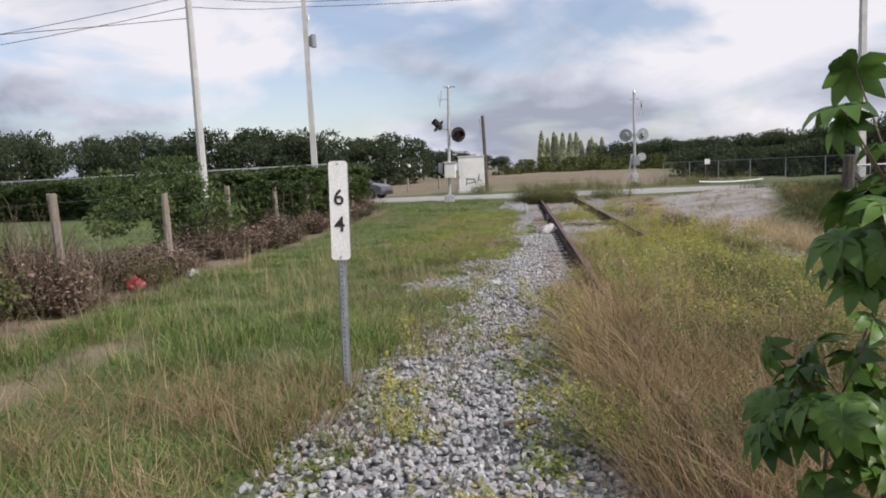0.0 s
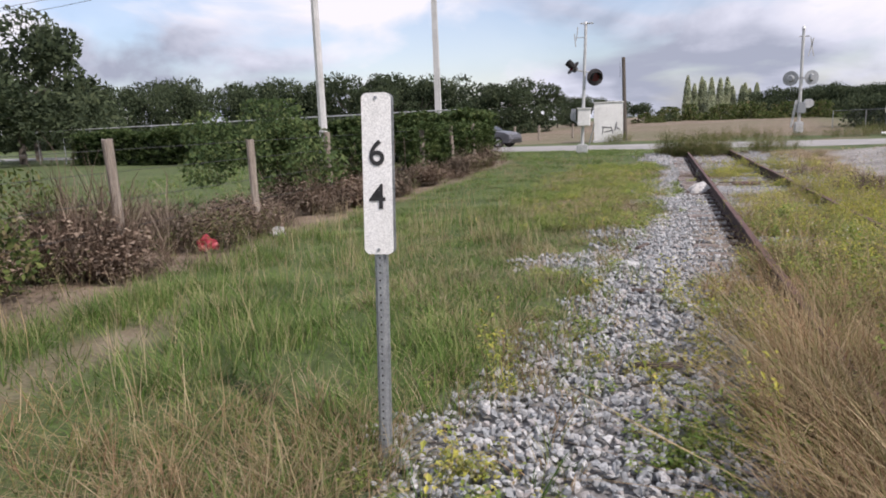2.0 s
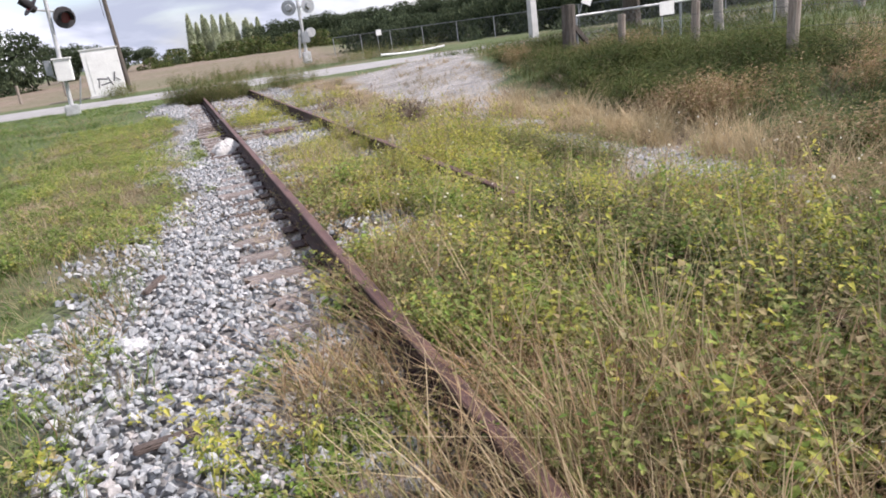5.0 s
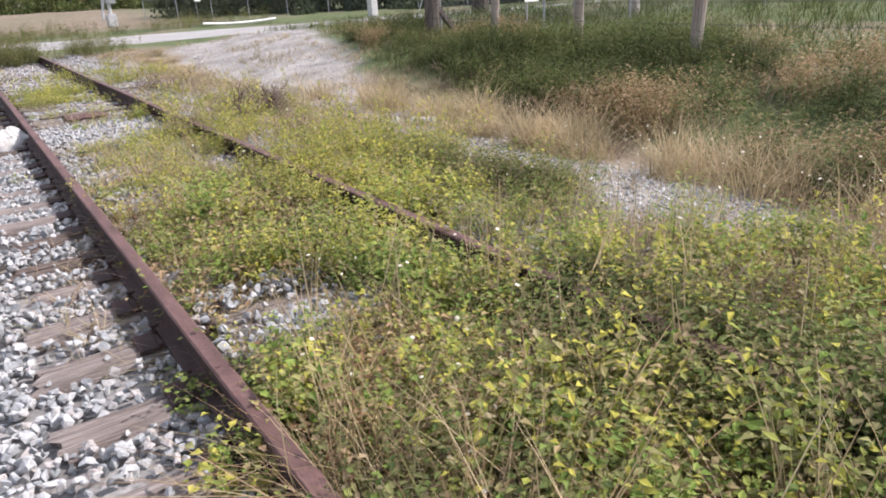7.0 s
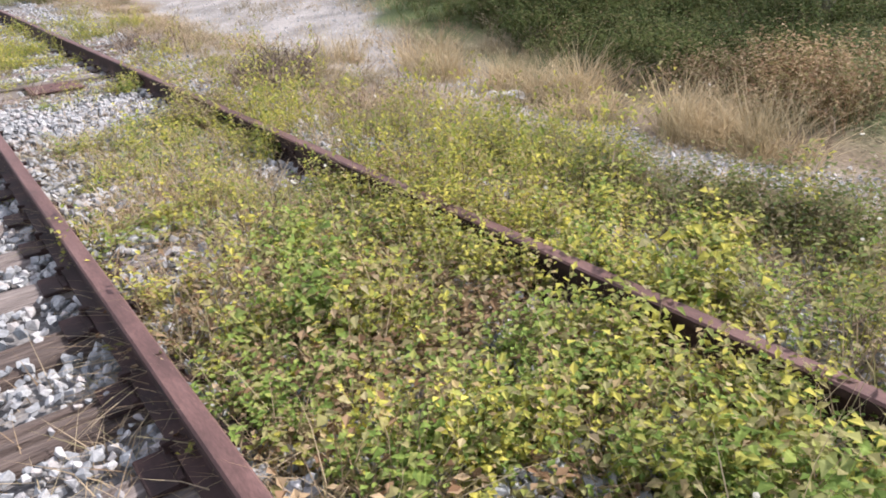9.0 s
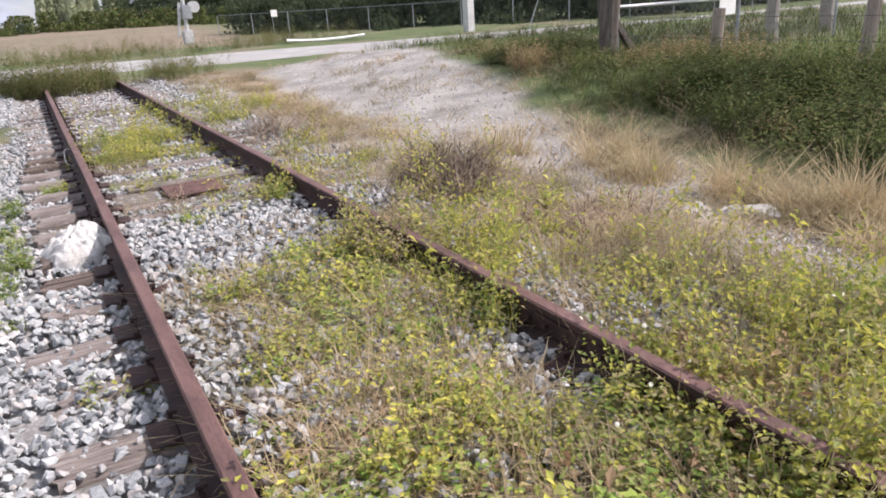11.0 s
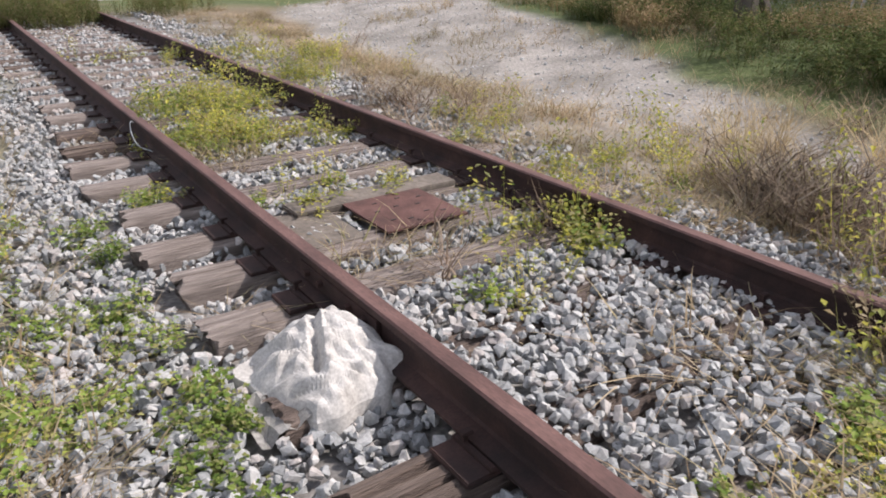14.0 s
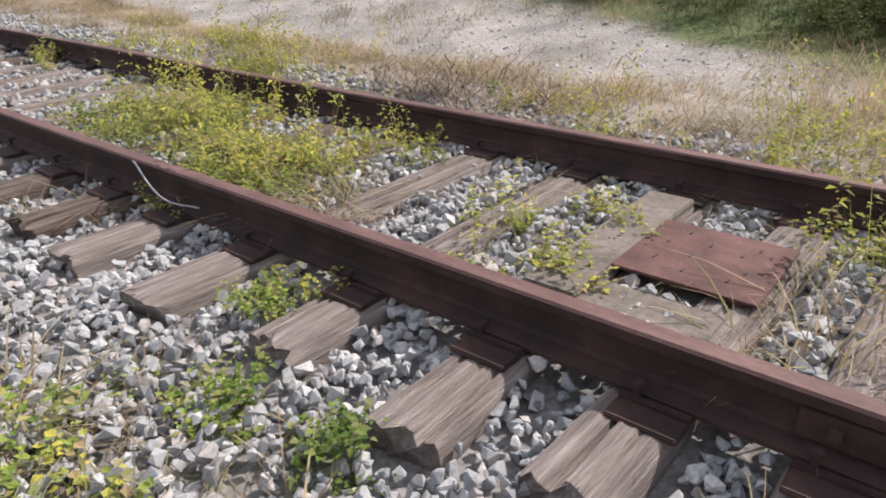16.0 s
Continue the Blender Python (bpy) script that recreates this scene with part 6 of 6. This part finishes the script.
# ---- trees, hedge, bushes ----
def crown_mesh(name, seed, w, h, n, size, material, lift=0.25, spike=False):
    """Leaf sprays in lumps round several limbs, with an uneven outline and gaps."""
    r = np.random.default_rng(seed)
    k = 16
    ctr = np.stack([w * 0.36 * r.normal(size=k), w * 0.36 * r.normal(size=k), h * (lift + (0.92 - lift) * r.random(k))], 1)
    ctr[:, :2] *= (1.15 - 0.55 * (ctr[:, 2:] / h)) if not spike else (1.2 - 1.05 * (ctr[:, 2:] / h))
    rad = (0.15 + 0.13 * r.random(k)) * w * (0.6 if spike else 1)
    which = r.integers(0, k, n)
    d = r.normal(size=(n, 3))
    d /= np.linalg.norm(d, axis=1)[:, None]
    p = ctr[which] + d * (rad[which] * (0.55 + 0.5 * r.random(n)))[:, None] * ((1, 1, 0.8) if not spike else (0.7, 0.7, 2.2))
    if spike:
        up = r.random(n) ** 0.85
        q, g = 0.5 * w * (1 - up) ** 0.6 * np.sqrt(r.random(n)), r.random(n) * 6.283
        p = np.stack([q * np.cos(g), q * np.sin(g), h * (0.04 + 0.96 * up)], 1)
    p[:, 2] = np.clip(p[:, 2], h * 0.05, h * 1.05)
    a = r.normal(size=(n, 3)) + d * 0.6 + ((0, 0, 0) if not spike else (0, 0, 1.5))
    a /= np.linalg.norm(a, axis=1)[:, None]
    b = np.cross(a, r.normal(size=(n, 3)))
    b /= np.linalg.norm(b, axis=1)[:, None] + 1e-9
    s = size * (0.6 + 0.8 * r.random(n))[:, None]
    v = np.stack([p - a * s, p + b * s * 0.45, p + a * s, p - b * s * 0.45], 1).reshape(-1, 3)
    f = (np.arange(n)[:, None, None] * 4 + np.array([[0, 1, 2], [0, 2, 3]])).reshape(-1, 3)
    me = bpy.data.meshes.new(name)
    me.from_pydata(v.tolist(), [], f.tolist())
    me.materials.append(material)
    return me


def tree(seed, w, h, n, size, material, label, lift=0.25, spike=False, group="far trees"):
    t = thing("tree", (0, -400 - seed * 5, 0), label=label, category="tree", group=group)
    stout = 0.35 if spike else 1.0
    bm = rodded((0, 0, -0.3), (0.1, 0, h * 0.55), 0.028 * h * stout, 0.012 * h * stout, 8)
    for k in range(5):
        a = k * 1.3 + seed
        rod(bm, (0.03 * k, 0, h * (0.25 + 0.06 * k)), (w * 0.3 * math.cos(a), w * 0.3 * math.sin(a), h * (0.5 + 0.07 * k)), 0.012 * h * stout, 0.004 * h * stout, 6)
    part("trunk", bm, M["bark"], t)
    c = new("crown", crown_mesh("crown", seed, w, h, n, size, material, lift, spike))
    c.parent = t
    return t


def plant_trees():
    dark = [tree(s, 7.5, 7.5, 5600, 0.21, M["crown"], "dark dense tree in the long far row", 0.02) for s in (1, 2, 3)]
    tall = [tree(s, 9, 11, 6500, 0.26, M["crown"], "tall dark spreading tree behind the fence", 0.2) for s in (4, 5)]
    feather = [tree(s, 2.3, 8.6, 3200, 0.24, M["crown_light"], "slender feathery pale green tree far off", 0.05, True, "feathery trees") for s in (6, 7)]
    r = np.random.default_rng(11)
    used = {}

    def put(kinds, x, y, k, sz):
        src = kinds[r.integers(0, len(kinds))]
        m = pose(x, y, float(land(x, y)) - 0.1, 0, 0, r.random() * 360)
        if src.name not in used:
            used[src.name] = 1
            src.matrix_world = m @ Matrix.Diagonal((k, k, sz, 1))
            return
        o = copy_thing(src, m)
        o.scale = (k, k, sz)

    for x in np.arange(-112, -15, 4.3):
        y = 95 - 0.1 * (x + 60) + r.normal() * 2
        top = np.interp(x, [-112, -76, -58, -40, -25, -17], [10.5, 10.6, 9.3, 9.6, 7.8, 6.6])
        put(dark, x + r.normal(), y, 1.05, top / 7.7 * (0.95 + 0.1 * r.random()))
    for x in np.arange(-17, -4, 3.2):
        put(dark, x, 118 + r.normal() * 3, 0.7, np.interp(x, [-17, -4], [0.75, 0.42]))
    for x, y in ((-47, 44), (-42, 38), (-52, 36), (-40, 33)):
        put(tall, x, y, 0.85, 0.85 if x < -40 else 0.6)
    thicket = [tree(s, 5.0, 2.6, 2600, 0.17, M["crown"], "dark thicket under the far trees", 0.0, False, "far thickets") for s in (12, 13)]
    for x in np.arange(-108, -14, 4.2):
        put(thicket, x, 91 - 0.1 * (x + 60), 1.25, 1.2)
    for u in np.linspace(0, 1, 30):
        put(thicket, 15 + 62 * u, 125 - 84 * u, 1.0, 1.0)
    for u in np.linspace(0, 1, 15):
        put(thicket, 14.5 + 14.5 * u + 0.4 * r.normal(), 65 - 24.5 * u, 0.62, 0.85 + 0.25 * r.random())
    for x in np.arange(30, 66, 2.6):
        put(thicket, x, 40.6 + 0.6 * r.normal(), 0.75, 1.1 + 0.3 * r.random())
    for u in np.linspace(0.05, 1, 12):
        put(dark, 19 + 64 * u, 130 - 84 * u, 0.8, 0.62)
    # the row across the road on the right comes nearer as it runs
    for u in np.linspace(0, 1, 34):
        x, y = 16 + 62 * u + r.normal(), 128 - 84 * u + r.normal() * 1.5
        top = np.interp(u, [0, 0.3, 0.6, 1], [4.6, 5.2, 6.0, 6.6])
        put(dark, x, y, 0.72, top / 7.7 * (0.92 + 0.16 * r.random()))
    for x, y in ((27, 45), (31, 43), (36, 43), (41, 41), (24, 50), (46, 42)):
        put(dark, x, y, 0.55, 0.5 + 0.1 * r.random())
    for x in np.arange(4.2, 17.4, 0.95):
        put(feather, x + 0.5 * r.normal(), 150 + r.normal() * 2, 1.0, np.interp(x, [3, 5, 10, 16.5], [0.95, 1.0, 0.92, 0.74]) * (0.8 + 0.22 * r.random()))
    # low scrub before them
    bush = tree(9, 4.2, 2.2, 1800, 0.18, M["verge"], "low far bush in the brown field", 0.0, False, "far bushes")
    for x, y, k in ((0, 122, 1), (4, 118, 1.1), (8, 116, 1), (12, 116, 1.1), (-2.5, 112, 0.7), (16, 112, 1), (20, 106, 1), (24, 100, 1)):
        put([bush], x, y, k, k)


plant_trees()


def hedge():
    h = thing("hedge", label="clipped dark green hedge along the far lawn", category="hedge")
    a, b = Vector((-7.9, 28.1, 0)), Vector((-34, 35.0, 0))
    d = b - a
    n = d.normalized()
    m = Matrix.Translation((a + b) / 2) @ Matrix.Rotation(math.atan2(d.y, d.x), 4, "Z")
    # plain dark box behind the leaves; its colour paints the hedge's inner shade
    part("inner_shade", boxed((0, 0, 0.8), (d.length, 0.9, 1.5), 0.1, m), M["hedge_core"], h, "near-black box giving the hedge its inner shade")
    k = 7000
    u, w = rng.random(k) ** 1.25, rng.random(k)
    side = rng.integers(0, 3, k)
    lump = 0.35 * (vnoise(u * d.length, w * 2, 1.3, 79) - 0.5)
    off = np.where(side == 2, (w - 0.5) * 1.2, np.where(side == 0, -0.56, 0.56) * (1 + lump)) + 0.14 * rng.normal(size=k)
    z = np.where(side == 2, 1.68 + lump, 1.75 * w) + 0.1 * rng.normal(size=k)
    x, y = a.x + d.x * u - n.y * off, a.y + d.y * u + n.x * off
    end = clump(-8.1, 28.2, 0.75, 900)
    x, y, z = np.concatenate([x, end[0]]), np.concatenate([y, end[1]]), np.concatenate([np.maximum(z, 0.05), 1.85 * rng.random(900) ** 0.75])
    strew("leaf_mass", [weed(R, 3, 0.14, 8, 0.07, 0.15, 0.4) for _ in range(4)], x, y, z - 0.07, 1.3 + 0.6 * rng.random(len(x)), M["hedge"], "", "", 0.3, parent=h)
    x, y = spots(1500, -8.1, -7.2, 13, 28.2, lambda p, q: smooth(12, 19, q) * smooth(0.3, 0.55, vnoise(p, q, 1.0, 80)))
    v = thing("fence_vines", label="green vines smothering the wire fence and its posts", category="vines")
    for k in range(12):
        y0 = 15.5 + 1.05 * k
        part("vine_stem", rodded((-7.5, y0, 0.0), (-7.55, y0 + 0.5 * math.sin(k), 1.25), 0.018, 0.008, 6), M["dead"], v, "woody brown stem")
    strew("leaf_mass", [weed(R, 3, 0.16, 8, 0.07, 0.18, 0.4) for _ in range(4)], x, y, 0.35 + 1.05 * rng.random(len(x)) ** 0.8, 1.2 + 0.6 * rng.random(len(x)), M["hedge"], "", "", 0.3, parent=v)


hedge()


def round_bush(at, w, hgt, seed, material, label, n=2600, size=0.09):
    t = thing("bush", at, label=label, category="bush")
    bm = bmesh.new()
    for k in range(7):
        a = k * 0.9
        rod(bm, (0.05 * math.cos(a), 0.05 * math.sin(a), -0.1), (w * 0.3 * math.cos(a), w * 0.3 * math.sin(a), hgt * 0.7), 0.02, 0.006, 6)
    part("branches", bm, M["dead"], t)
    c = new("foliage", crown_mesh("foliage", seed, w, hgt, n, size, material, 0.1))
    c.parent = t


round_bush((-9.1, 14.6, 0), 2.7, 2.1, 31, M["hedge"], "loose grey-green bush behind the wire fence", 9000, 0.055)
round_bush((-7.95, 5.6, 0), 2.1, 1.5, 32, M["verge"], "green vine-covered bush beside the fence", 5600, 0.036)


# ---- palms beyond the right fence ----
def palm(at, h, r, material, seed, fronds, droop, label):
    p = thing("palm_tree", at, label=label, category="palm tree", group="palms by the road")
    bm = bmesh.new()
    prev = Vector((0, 0, -0.3))
    for k in range(8):
        z = h * (k + 1) / 8
        nxt = Vector((0.06 * math.sin(k + seed), 0.05 * math.cos(k), z))
        rod(bm, prev, nxt, r * (1.05 - 0.04 * k), r * (1.0 - 0.04 * k), 10)
        prev = nxt
    part("trunk", bm, material, p)
    rr = np.random.default_rng(seed)
    for k in range(fronds):
        a = 6.283 * k / fronds + rr.random() * 0.4
        L = 2.6 + 0.9 * rr.random()
        out = []
        for i in range(16):
            u0, u1 = i / 16, (i + 1) / 16
            f = lambda u: np.array((L * u * math.cos(a) * 0.75, L * u * math.sin(a) * 0.75, h + 0.7 * math.sin(2.2 * u) - droop * u * u * L))
            q, q1 = f(u0), f(u1)
            side = np.array((-math.sin(a), math.cos(a), 0))
            out.append(tri([q - side * 0.015, q + side * 0.015, q1 + side * 0.012, q1 - side * 0.012], [(0, 1, 2), (0, 2, 3)]))
            for s in (-1, 1):
                l = 0.55 * math.sin(math.pi * (0.12 + 0.83 * u0))
                t = q + side * s * l + np.array((0, 0, -0.35 * l)) + (q1 - q) * 2.0
                out.append(tri([q, q1, t], [(0, 1, 2)]))
        v, fc = join(out)
        me = bpy.data.meshes.new("frond")
        me.from_pydata(v.tolist(), [], fc.tolist())
        me.materials.append(M["crown"])
        o = new("frond", me)
        o.parent = p


palm((16.7, 29.2, 0.05), 6.2, 0.34, M["bark"], 3, 22, 1.35, "palm with dark rough trunk and drooping fronds")
palm((13.75, 20.95, 0.0), 5.6, 0.13, M["pale_bark"], 4, 12, 0.9, "slim palm with smooth pale grey trunk")
palm((16.7, 21.6, 0.1), 5.8, 0.16, M["pale_bark"], 5, 12, 0.9, "slim palm with smooth pale grey trunk")
palm((20.0, 21.8, 0.1), 5.6, 0.17, M["pale_bark"], 6, 12, 0.9, "slim palm with smooth pale grey trunk")
